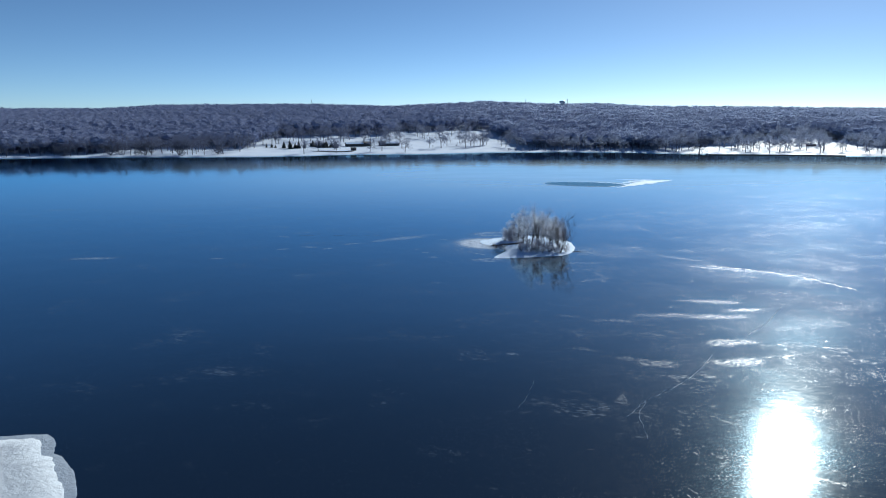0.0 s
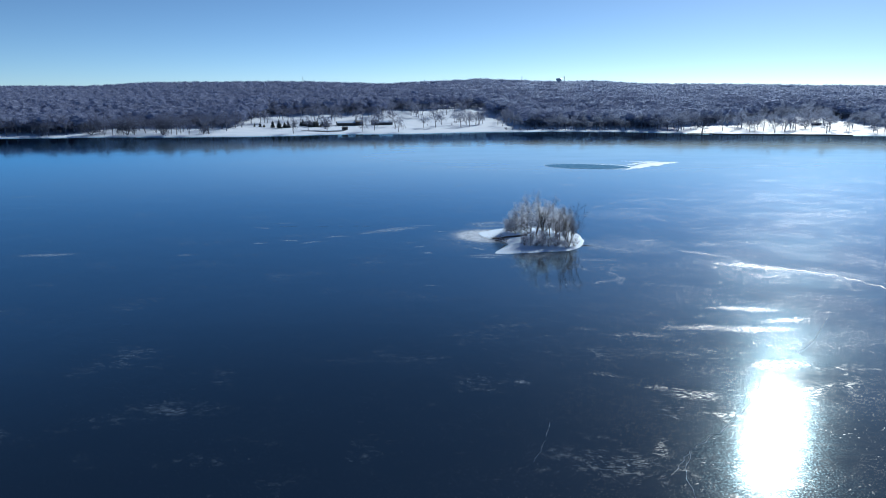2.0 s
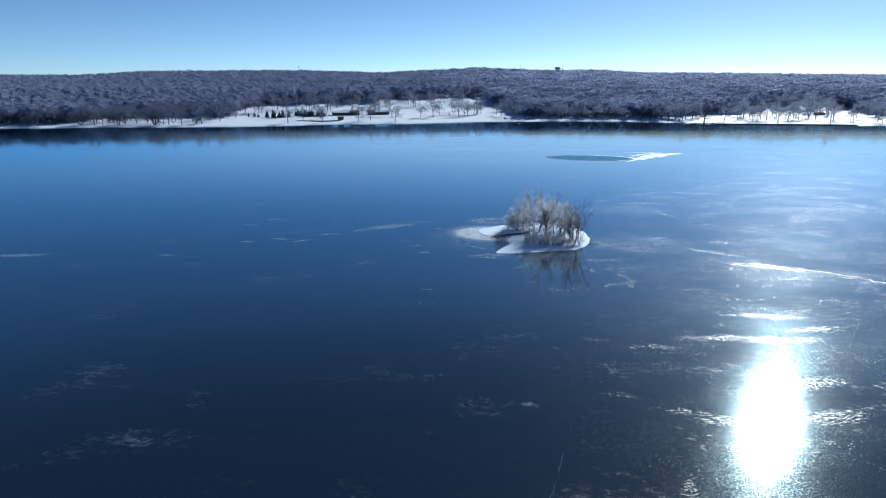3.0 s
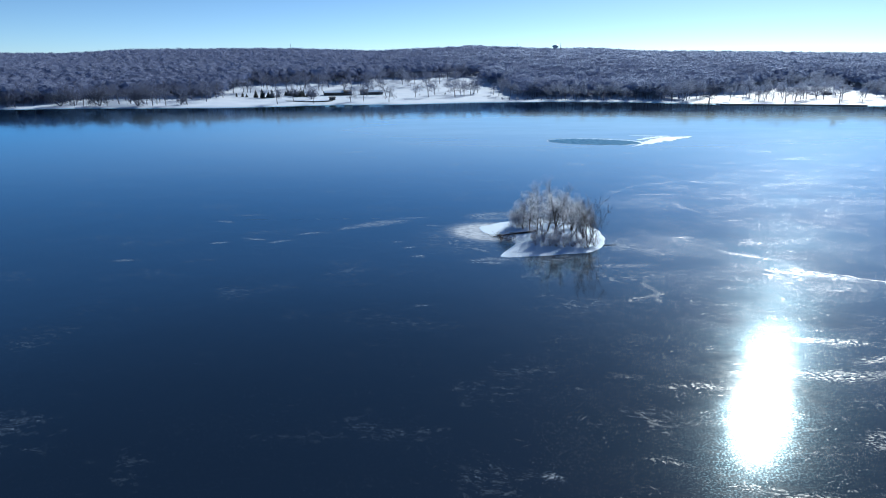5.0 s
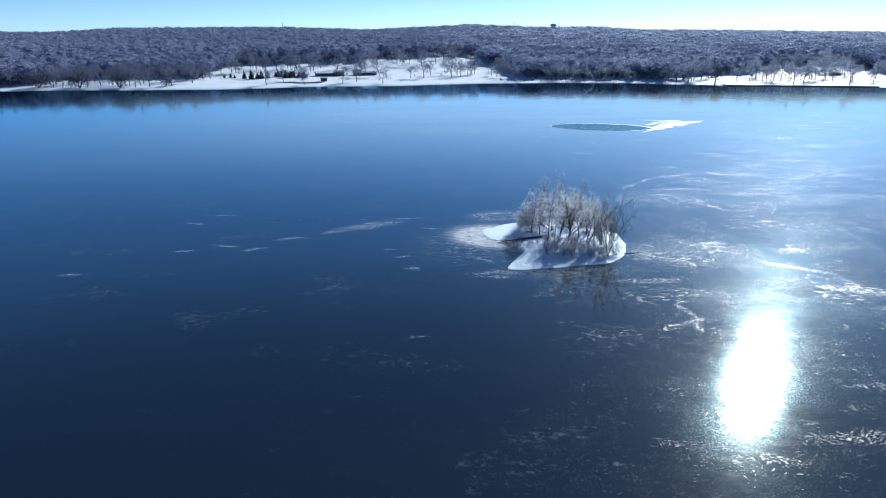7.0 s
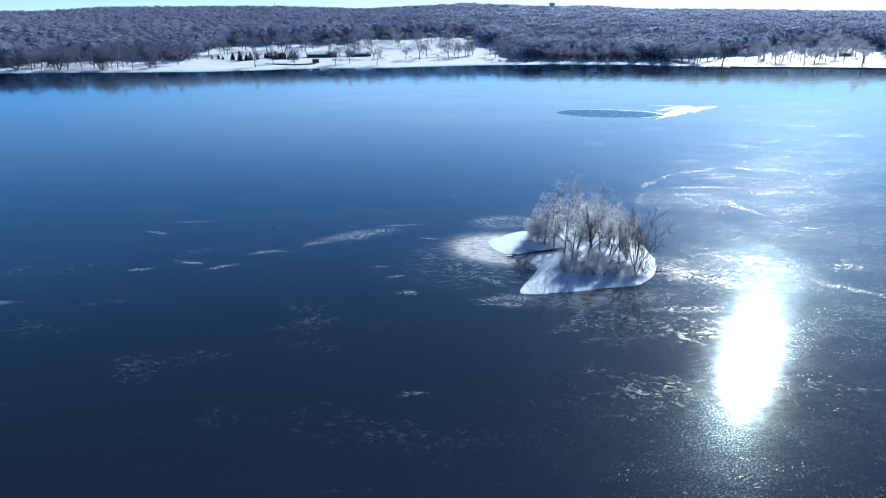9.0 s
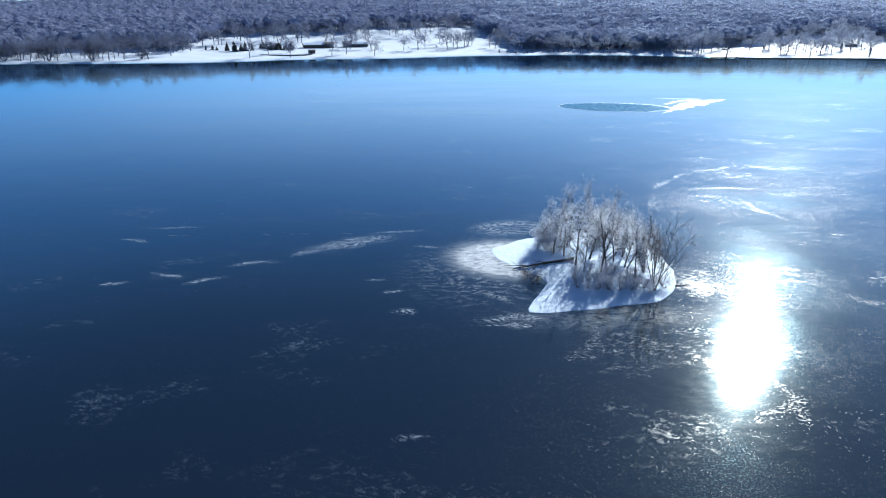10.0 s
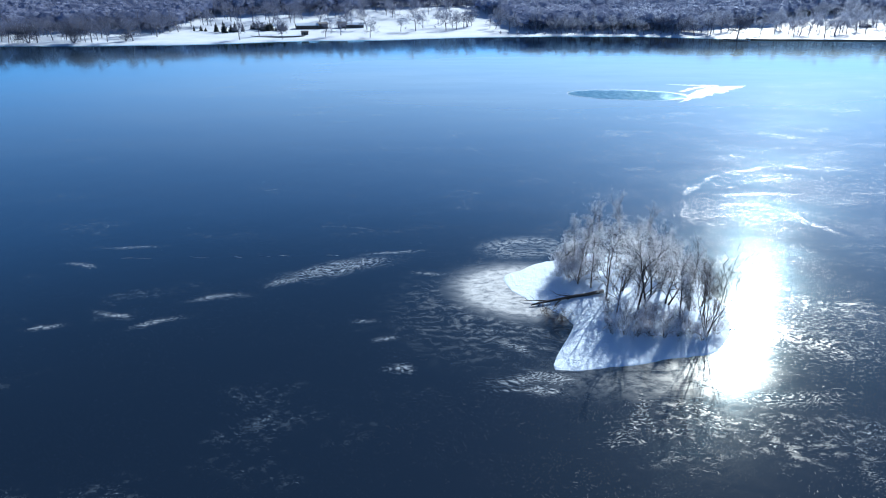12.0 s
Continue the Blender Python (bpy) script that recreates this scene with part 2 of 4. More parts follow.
    m.put(ice.inputs[0], m.math("MINIMUM", m.math("MULTIPLY", fres.outputs[0], m.step(fres.outputs[0], 0.12, 0.26, 0.74, 1.42)), 0.95))
    m.put(ice.inputs[1], body.outputs[0])
    m.put(ice.inputs[2], gloss.outputs[0])
    rime = m.blend(m.math("MAXIMUM", haze, m.math("MAXIMUM", m.math("MULTIPLY", vein, 0.25), m.math("MULTIPLY", ring, 0.4))), m.blend(m.step(frost, 0.4, 1.0), (0.13, 0.175, 0.24), (0.40, 0.46, 0.55)), (0.74, 0.77, 0.82))
    m.set(Base_Color=rime, IOR=1.45)
    m.set(Roughness=m.math("ADD", 0.17, m.math("MULTIPLY", frost, 0.19)))
    m.put(m.bsdf.inputs["Normal"], nrm)
    top = m.tree.nodes.new("ShaderNodeMixShader")
    m.put(top.inputs[0], frost)
    m.put(top.inputs[1], ice.outputs[0])
    m.put(top.inputs[2], m.bsdf.outputs[0])
    # the painted glow, laid over the ice in one pale colour
    glow_coat = m.tree.nodes.new("ShaderNodeBsdfDiffuse")
    glow_coat.inputs["Color"].default_value = (0.70, 0.79, 0.74, 1)
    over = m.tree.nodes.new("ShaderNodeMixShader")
    m.put(over.inputs[0], sky_glow)
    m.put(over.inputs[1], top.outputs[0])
    m.put(over.inputs[2], glow_coat.outputs[0])
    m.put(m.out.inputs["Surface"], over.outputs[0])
    return m.mat


def bark_material(name, a, b):
    m = Nodes(name)
    m.set(Base_Color=m.blend(m.noise(3.0, 5, m.mapped((2, 2, 0.4))), a, b), Roughness=0.85)
    m.put(m.bsdf.inputs["Normal"], m.bump(m.noise(9.0, 4, m.mapped((2, 2, 0.3))), 0.6, 0.03))
    return m.mat


def twig_material(name, bare, rimed, lo, hi, scale, through=0.35, east=0.0, grain=0.25):
    """Twigs, bare or coated with rime by patches; light passes through the rime."""
    m = Nodes(name)
    val = m.math("ADD", m.math("MULTIPLY", m.noise(scale, 5), 1 - grain), m.math("MULTIPLY", m.island, grain))
    if east:
        sep = m.tree.nodes.new("ShaderNodeSeparateXYZ")
        m.put(sep.inputs[0], m.pos)
        val = m.math("ADD", val, m.step(sep.outputs[0], -350, 350, -east, east))
    fac = m.step(val, lo, hi)
    col = m.blend(fac, bare, rimed)
    d, t = m.tree.nodes.new("ShaderNodeBsdfDiffuse"), m.tree.nodes.new("ShaderNodeBsdfTranslucent")
    mix = m.tree.nodes.new("ShaderNodeMixShader")
    m.put(d.inputs[0], col)
    m.put(t.inputs[0], col)
    m.put(mix.inputs[0], through)
    m.put(mix.inputs[1], d.outputs[0])
    m.put(mix.inputs[2], t.outputs[0])
    m.put(m.out.inputs["Surface"], mix.outputs[0])
    return m.mat


def plain(name, a, b, rough=0.7, scale=0.8, bump=0.2):
    m = Nodes(name)
    m.set(Base_Color=m.blend(m.noise(scale, 5), a, b), Roughness=rough)
    m.put(m.bsdf.inputs["Normal"], m.bump(m.noise(scale * 5, 4), bump, 0.05))
    return m.mat


M_ICE = ice_material()
M_SNOW = snow_material("wind_packed_snow", (0.62, 0.745, 0.93), (0.55, 0.68, 0.89))
M_FLOE = snow_material("old_grey_snow", (0.52, 0.56, 0.62), (0.45, 0.49, 0.56), 0.9)
M_LAND = snow_material("snow_over_grass", (0.66, 0.73, 0.86), (0.56, 0.64, 0.79), 0.25)
M_SLUSH = snow_material("grey_wet_ice_edge", (0.26, 0.30, 0.37), (0.20, 0.24, 0.31), 1.5)
M_BARK = bark_material("dark_grey_brown_bark", (0.035, 0.028, 0.026), (0.085, 0.070, 0.062))
M_TWIG = twig_material("rimed_twigs", (0.12, 0.12, 0.16), (0.86, 0.88, 0.95), 0.24, 0.50, 0.30, 0.5)
M_SHRUB = twig_material("half_rimed_shrub_twigs", (0.12, 0.115, 0.155), (0.76, 0.77, 0.86), 0.31, 0.60, 0.5, 0.4)
M_LIMB = twig_material("half_rimed_limbs", (0.045, 0.038, 0.038), (0.42, 0.42, 0.48), 0.46, 0.80, 0.5, 0.05)
M_BARETWIG = twig_material("bare_brown_twigs", (0.07, 0.05, 0.045), (0.30, 0.27, 0.28), 0.5, 0.8, 0.4, 0.2)
# far twigs, woods and bark: blue, lifted colours stand in for distance haze
M_FARTWIG = twig_material("hazy_blue_far_twigs", (0.145, 0.168, 0.265), (0.44, 0.50, 0.65), 0.42, 0.78, 0.05, 0.45, 0.16)
M_WOODS = twig_material("hazy_blue_woods_twigs", (0.205, 0.24, 0.375), (0.50, 0.575, 0.75), 0.43, 0.80, 0.026, 0.48, 0.16, 0.0)
M_HAZE_INNER = twig_material("hazy_blue_inner_twigs_and_trunks", (0.245, 0.285, 0.44), (0.285, 0.325, 0.48), 0.4, 0.7, 0.05, 0.3)
M_FARBARK = bark_material("hazy_blue_far_bark", (0.080, 0.088, 0.13), (0.14, 0.15, 0.21))
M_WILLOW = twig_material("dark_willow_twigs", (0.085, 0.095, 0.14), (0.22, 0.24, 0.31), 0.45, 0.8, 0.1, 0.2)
M_FIR = plain("dark_conifer_needles", (0.018, 0.032, 0.034), (0.07, 0.095, 0.11), 0.8, 1.2)
M_WALL = plain("dark_brown_timber_siding", (0.036, 0.034, 0.038), (0.060, 0.056, 0.062), 0.75, 1.5)
M_ROOF = plain("dark_shingle_roof", (0.05, 0.05, 0.06), (0.09, 0.085, 0.09), 0.8, 2.0)
M_STONE = plain("dark_wet_stone", (0.06, 0.055, 0.055), (0.14, 0.13, 0.125), 0.8, 2.0, 0.5)
M_STEEL = plain("pale_blue_painted_steel", (0.30, 0.38, 0.48), (0.36, 0.44, 0.54), 0.4, 0.3, 0.05)
M_GREY = plain("galvanised_steel", (0.30, 0.30, 0.31), (0.38, 0.38, 0.39), 0.5, 1.0, 0.05)
M_GLASS = plain("dark_window_glass", (0.015, 0.018, 0.022), (0.02, 0.024, 0.03), 0.08, 0.5, 0.0)


# ---- mesh helpers ----
def mesh(name, verts, faces, mat, smooth=False):
    me = bpy.data.meshes.new(name)
    me.from_pydata(verts, [], faces)
    me.materials.append(mat)
    if smooth:
        me.polygons.foreach_set("use_smooth", [True] * len(me.polygons))
    me.update()
    return me


def part(name, me, parent, label=""):
    ob = new(name, me)
    ob.parent = parent
    return tagged(ob, label)


def thing(name, x, y, z, turn=0.0):
    ob = new(name)
    ob.matrix_basis = pose(x, y, z, 0, 0, turn)
    return ob


class Shape:
    """Collects tubes, ribbons and boxes into one mesh."""

    def __init__(self):
        self.v, self.f = [], []

    def tube(self, pts, radii, sides, cap=True):
        base = len(self.v)
        n = len(pts)
        for i, p in enumerate(pts):
            a = pts[max(i - 1, 0)]
            b = pts[min(i + 1, n - 1)]
            d = (b - a).normalized()
            s = d.cross(Vector((0.31, 0.87, 0.1) if abs(d.z) > 0.6 else (0, 0, 1))).normalized()
            u = s.cross(d)
            for k in range(sides):
                w = 2 * math.pi * k / sides
                self.v.append(p + (s * math.cos(w) + u * math.sin(w)) * radii[i])
        for i in range(n - 1):
            for k in range(sides):
                a, b = base + i * sides + k, base + i * sides + (k + 1) % sides
                self.f.append((a, b, b + sides, a + sides))
        if cap:
            self.f.append(tuple(base + k for k in reversed(range(sides))))
            self.f.append(tuple(base + (n - 1) * sides + k for k in range(sides)))

    def blade(self, a, b, w, side):
        """A tapering flat twig from a to b."""
        base = len(self.v)
        s = side * w
        self.v += [a - s, a + s, b + s * 0.35, b - s * 0.35]
        self.f.append((base, base + 1, base + 2, base + 3))

    def box(self, x0, x1, y0, y1, z0, z1):
        b = len(self.v)
        self.v += [Vector(c) for c in ((x0, y0, z0), (x1, y0, z0), (x1, y1, z0), (x0, y1, z0), (x0, y0, z1), (x1, y0, z1), (x1, y1, z1), (x0, y1, z1))]
        self.f += [tuple(b + i for i in q) for q in ((3, 2, 1, 0), (4, 5, 6, 7), (0, 1, 5, 4), (1, 2, 6, 5), (2, 3, 7, 6), (3, 0, 4, 7))]

    def mesh(self, name, mat, smooth=False):
        return mesh(name, self.v, self.f, mat, smooth)


def sheet(name, xs, ys, height, mat, keep=None):
    """A height field over the lines xs and ys."""
    verts = [(x, y, height(x, y)) for y in ys for x in xs]
    n = len(xs)
    faces = []
    for j in range(len(ys) - 1):
        for i in range(n - 1):
            if keep is None or keep((xs[i] + xs[i + 1]) / 2, (ys[j] + ys[j + 1]) / 2):
                faces.append((j * n + i, j * n + i + 1, (j + 1) * n + i + 1, (j + 1) * n + i))
    return mesh(name, verts, faces, mat, True)


# ---- the land ----
SHORE_X = [-3000, -500, -330, -250, -163, -100, -30, 45, 110, 170, 208, 240, 300, 350, 500, 3000]
SHORE_Y = [350, 500, 530, 543, 545, 570, 582, 608, 616, 608, 592, 572, 565, 555, 540, 400]
RISE_S = [-60, -8, 0, 3, 90, 220, 400, 800, 1000, 3000]
RISE_Z = [-6, -1.0, 0.0, 0.7, 4, 14, 20, 33, 36, 34]
TOP_X = [-2500, -950, -730, -600, -280, -110, 90, 260, 320, 440, 620, 950, 2500]
TOP_Z = [-5, -3, -3, 5, 8, 3, 15, 8, 10, 3, 2, -2, -5]


def shore(x):
    return float(np.interp(x, SHORE_X, SHORE_Y)) + 5 * noise.noise((x * 0.02, 3.1, 0)) + 1.5 * noise.noise((x * 0.12, 1.1, 0))


def land(x, y):
    if y < -200:
        s = -520 - y + 30 * noise.noise((x * 0.004, 9, 0))
        return float(np.interp(s, RISE_S, RISE_Z))
    s = y - shore(x)
    z = float(np.interp(s, RISE_S, RISE_Z))
    far = min(max((s - 250) / 600, 0), 1)
    z += far * float(np.interp(x * 1400 / max(y, 700), TOP_X, TOP_Z))
    if s > 4:
        z += min(s / 60, 1) * (0.9 * noise.noise((x * 0.022, y * 0.03, 0)) + 0.35 * noise.noise((x * 0.07, y * 0.1, 8)) + 0.12 * noise.noise((x * 0.2, y * 0.2, 4)))
    return z


def lines(*spans):
    out = []
    for a, b, step in spans:
        out += list(np.arange(a, b, step))
    return [float(v) for v in out]


gx = lines((-3200, -500, 90), (-500, 560, 6), (560, 3201, 90))
gy = lines((-3200, -700, 100), (-700, 440, 60), (440, 520, 8), (520, 640, 2), (640, 900, 8), (900, 1600, 25), (1600, 4001, 100))
tagged(new("ground", sheet("ground", gx, gy, land, M_LAND)), "snow-covered shore and hills round a frozen lake", "ground", kind="structure")

# ---- the frozen lake ----
def grain_noise(x, y, seed):
    """Smooth noise between -1 and 1 at the points x, y, one metre to the cell."""
    table = np.random.default_rng(seed).uniform(-1, 1, (256, 256))
    i, j = np.floor(x).astype(int), np.floor(y).astype(int)
    u, v = x - i, y - j
    u, v = u * u * (3 - 2 * u), v * v * (3 - 2 * v)
    a, b = table[i % 256, j % 256], table[(i + 1) % 256, j % 256]
    c, d = table[i % 256, (j + 1) % 256], table[(i + 1) % 256, (j + 1) % 256]
    return (a * (1 - u) + b * u) * (1 - v) + (c * (1 - u) + d * u) * v


def soft_ellipse(x, y, cx, cy, rx, ry, turn, gain=1.0):
    """gain in the middle of an ellipse, falling to nothing at its edge."""
    c, s = math.cos(radians(turn)), math.sin(radians(turn))
    dx, dy = x - cx, y - cy
    d = np.hypot((dx * c + dy * s) / rx, (dy * c - dx * s) / ry)
    k = np.clip((1.0 - d) / 0.75, 0, 1)
    return gain * k * k * (3 - 2 * k)


def lake():
    """The ice, a sheet whose points know how much frost lies there."""
    xs = np.array(lines((-2900, -160, 60), (-160, -62, 2), (-62, 92, 0.5), (92, 340, 4), (340, 2901, 80)))
    ys = np.array(lines((-900, 60, 40), (60, 245, 0.5), (245, 480, 5), (480, 620, 4), (620, 801, 60)))
    gx2, gy2 = np.meshgrid(xs, ys)
    x, y = gx2.ravel(), gy2.ravel()
    nx, ny = len(xs), len(ys)
    k = (np.arange(ny - 1)[:, None] * nx + np.arange(nx - 1)[None]).ravel()
    me = bpy.data.meshes.new("water")
    me.vertices.add(len(x))
    me.vertices.foreach_set("co", np.stack([x, y, 0 * x], -1).astype(np.float32).ravel())
    me.loops.add(4 * len(k))
    me.loops.foreach_set("vertex_index", np.stack([k, k + 1, k + nx + 1, k + nx], -1).astype(np.int32).ravel())
    me.polygons.add(len(k))
    me.polygons.foreach_set("loop_start", np.arange(0, 4 * len(k), 4, dtype=np.int32))
    me.materials.append(M_ICE)
    bx = sum(a * grain_noise(x / w, y / w, 5 + i) for i, (w, a) in enumerate(((5.0, 0.9), (2.2, 0.5), (1.1, 0.25))))
    by = sum(a * grain_noise(x / w, y / w, 15 + i) for i, (w, a) in enumerate(((5.0, 0.6), (2.2, 0.35), (1.1, 0.2))))
    cover, vein, glint = 0 * x, 0 * x, 0 * x
    for row in FROST_EAST + FROST_WEST + FROST_ROUND_ISLAND:
        cover += soft_ellipse(x, y, *row)
    for row in VEINS + VEINS_WEST:
        vein = np.maximum(vein, soft_ellipse(x + bx, y + by, row[0], row[1], row[2] * 1.25, row[3] * 1.4, row[4]))
    for row in GLINTS:
        glint = np.maximum(glint, soft_ellipse(x + bx, y + by, *row, 0.5 if row[3] < 5 else 0.34))
    for cx, cy, rx, ry, turn in GLINTS_SOUTH:
        glint = np.maximum(glint, soft_ellipse(x + bx, y + by, cx, cy, rx * 1.3, ry * 1.6, turn, 0.6))
    for line in CURLS:
        for (x0, y0), (x1, y1) in zip(line, line[1:]):
            run = (x1 - x0) ** 2 + (y1 - y0) ** 2
            k = np.clip(((x + 0.5 * bx - x0) * (x1 - x0) + (y + 0.5 * by - y0) * (y1 - y0)) / run, 0, 1)
            d = np.hypot(x + 0.5 * bx - x0 - k * (x1 - x0), y + 0.5 * by - y0 - k * (y1 - y0))
            glint = np.maximum(glint, 0.5 * np.clip(1.6 - d / 0.55, 0, 1))
            vein = np.maximum(vein, 0.5 * np.clip(1.6 - d / 0.55, 0, 1))
    for name, value in (("frost_cover", cover), ("frost_vein", vein), ("frost_glint", glint)):
        me.attributes.new(name, "FLOAT", "POINT").data.foreach_set("value", value.astype(np.float32))
    me.update()
    tagged(new("water", me), "dark clear lake ice with streaks of white frost", "lake", kind="structure")


lake()

# ---- the island ----
ICX, ICY = 24.5, 175.0


EDGE_DEG = [-180, -168, -161, -146, -134, -128.5, -126.5, -124, -107, -88, -66, -50, -28, 0, 33, 60, 90, 120, 145, 156, 164, 180]
EDGE_R = [12.4, 11.2, 10.2, 9.7, 10.6, 15.0, 20.6, 20.4, 17.0, 15.1, 15.3, 14.2, 12.6, 11.8, 13.0, 13.6, 13.4, 12.6, 13.8, 15.2, 14.6, 12.4]


def island_radius(a):
    """Distance of the island's edge from its middle, by direction."""
    c, s = math.cos(a), math.sin(a)
    r = sum(float(np.interp((math.degrees(a) + k + 180) % 360 - 180, EDGE_DEG, EDGE_R)) for k in (-1.5, 0, 1.5)) / 3
    return r + 0.30 * noise.noise((c * 4, s * 4, 2)) + 0.15 * noise.noise((c * 14, s * 14, 5))


def island_height(x, y):
    d = math.hypot(x - ICX, y - ICY)
    f = 1 - d / island_radius(math.atan2(y - ICY, x - ICX))
    if f <= 0:
        return 0.0
    west = min(max((x - 13) / 6, 0.15), 1)
    return (0.07 * max(west, 0.3) * min(f / 0.02, 1) + west * 0.34 * min(f / 0.6, 1)) + 0.07 * noise.noise((x * 0.5, y * 0.5, 1)) * min(f * 4, 1)


def island():
    rings, around = 30, 240
    verts, faces = [], []
    for i in range(rings):
        k = 1 - (i / (rings - 1)) ** 1.6
        for j in range(around):
            a = 2 * math.pi * j / around
            r = island_radius(a) * k * (1.004 if i == 0 else 1)
            x, y = ICX + r * math.cos(a), ICY + r * math.sin(a)
            verts.append((x, y, -0.1 if i == 0 else island_height(x, y)))
    for i in range(rings - 1):
        for j in range(around):
            b = (j + 1) % around
            faces.append((i * around + j, i * around + b, (i + 1) * around + b, (i + 1) * around + j))
    ob = new("island", mesh("island", verts, faces, M_SNOW, True))
    return tagged(ob, "small low island under smooth wind-packed snow", "island", kind="structure")


island()


# ---- trees ----
def rand_dir(rng, d, spread):
    """d turned by about spread radians."""
    v = Vector((rng.gauss(0, 1), rng.gauss(0, 1), rng.gauss(0, 1)))
    v -= d * v.dot(d)
    return (d + v.normalized() * math.tan(min(spread, 1.3)) * (0.6 + 0.6 * rng.random())).normalized()


def limb(shape, rng, p, d, length, r0, r1, sides, segs, wobble, lift):
    pts, radii = [p.copy()], [r0]
    for i in range(segs):
        d = (rand_dir(rng, d, wobble) + Vector((0, 0, lift))).normalized()
        p = p + d * (length / segs)
        pts.append(p.copy())
        radii.append(r0 + (r1 - r0) * (i + 1) / segs)
    shape.tube(pts, radii, sides, False)
    return pts, d


def bare_tree(seed, height, stems=1, spread=0.6, kids=(7, 6, 5), twigs=6, twig_len=0.75, twig_w=0.011, lean=0.08, bole=0.35, fat=0.018, low=0.3, stem=0.80, lift=0.05, coarse=False):
    """Meshes of trunk, limbs and twigs of a leafless tree."""
    rng = random.Random(seed)
    trunk, limbs, fine = Shape(), Shape(), Shape()
    up = Vector((0, 0, 1))

    def grow(p, d, length, r, level):
        segs = max(3 - level, 1) if coarse else 3
        pts, end = limb(limbs, rng, p, d, length, r, r * 0.35, (3 if coarse else (5, 4, 3)[min(level, 2)]), segs, 0.24, lift)

        def along(k):
            j = min(int(k * segs), segs - 1)
            return pts[j].lerp(pts[j + 1], k * segs - j)
        if level + 1 < len(kids):
            for i in range(kids[level + 1]):
                q = along(0.25 + 0.75 * (i + rng.random()) / kids[level + 1])
                grow(q, rand_dir(rng, end, spread), length * (0.42 + 0.22 * rng.random()), r * 0.5, level + 1)
        if level >= 1:
            for i in range(twigs):
                q = along(rng.random() * 0.9 + 0.1)
                t = rand_dir(rng, end, spread * 1.15)
                ln = twig_len * (0.5 + rng.random())
                mid = q + t * ln * 0.55
                side = t.cross(Vector((rng.gauss(0, 1), rng.gauss(0, 1), rng.gauss(0, 1)))).normalized()
                fine.blade(q, mid, twig_w, side)
                for s in range(1 if coarse else 2):
                    fine.blade(mid, mid + rand_dir(rng, t, 0.5) * ln * 0.6, twig_w * 0.8, side)

    for s in range(stems):
        d = rand_dir(rng, up, lean if stems == 1 else lean + 0.22)
        h = height * (stem if stems == 1 else stem * (0.7 + 0.3 * rng.random()))
        start = Vector((rng.uniform(-0.3, 0.3), rng.uniform(-0.3, 0.3), -0.2)) if stems > 1 else Vector((0, 0, -0.2))
        pts, end = limb(trunk, rng, start, d, h, height * fat, height * fat * 0.3, 7, 6, 0.10, 0.05)
        n = kids[0]
        for i in range(n):
            k = low + (1 - low) * (i + rng.random() * 0.8) / n
            j = min(int(k * 6), 5)
            q = pts[j].lerp(pts[j + 1], k * 6 - j)
            side = rand_dir(rng, (end + up) / 2, spread * 1.25)
            grow(q, side, height * bole * (1.1 - 0.55 * k) * (0.8 + 0.4 * rng.random()), height * fat * 0.42, 0)
        for i in range(2):
            grow(pts[-1], rand_dir(rng, end, 0.35), height * 0.27, height * fat * 0.28, 0)
    return trunk, limbs, fine


def tree_thing(name, label, seed, twig_mat, group, cat="tree", **kw):
    trunk, limbs, fine = bare_tree(seed, **kw)
    t = thing(name, 0, 0, -500)
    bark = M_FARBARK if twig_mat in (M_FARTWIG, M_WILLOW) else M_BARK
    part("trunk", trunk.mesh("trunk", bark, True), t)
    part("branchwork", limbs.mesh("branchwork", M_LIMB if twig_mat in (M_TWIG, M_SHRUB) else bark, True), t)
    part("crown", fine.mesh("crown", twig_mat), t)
    return tagged(t, label, cat, group)


def plant(kinds, spots, seed):
    """Sets copies of the kinds at (x, y, z, height scale); each kind itself takes the first spot that falls to it."""
    rng = random.Random(seed)
    used = set()
    for i, (x, y, z, size) in enumerate(spots):
        k = kinds[i % len(kinds)]
        m = pose(x, y, z, 0, 0, rng.uniform(0, 360))
        if k.name in used:
            c = copy_thing(k, m)
        else:
            used.add(k.name)
            k.matrix_basis = m
            c = k
        c.scale = (size, size, size)
    for k in kinds:
        if k.name not in used:
            for o in (*k.children_recursive, k):
                bpy.data.objects.remove(o)


ISLAND_TREE = "leafless island tree with twigs coated in white rime"
ROUND = dict(height=10, kids=(10, 5, 4), twigs=3, twig_len=0.75, twig_w=0.009, bole=0.34, low=0.20, fat=0.016)
isle_kinds = [
    tree_thing("tree", ISLAND_TREE, 11, M_TWIG, "trees on the island", spread=0.85, **ROUND),
    tree_thing("tree", ISLAND_TREE, 12, M_TWIG, "trees on the island", spread=0.75, lean=0.12, **ROUND),
    tree_thing("tree", ISLAND_TREE, 13, M_TWIG, "trees on the island", spread=0.8, stems=2, **ROUND),
    tree_thing("tree", ISLAND_TREE, 14, M_TWIG, "trees on the island", spread=0.95, lean=0.10, **ROUND),
    tree_thing("tree", ISLAND_TREE, 15, M_TWIG, "trees on the island", spread=0.65, lean=0.15, stems=3, height=10, kids=(6, 5, 4), twigs=4, twig_len=0.8, twig_w=0.008, bole=0.28, low=0.25, fat=0.018),
]
SPIRE = "tall thin bare tree rising over the rimed island crowns"
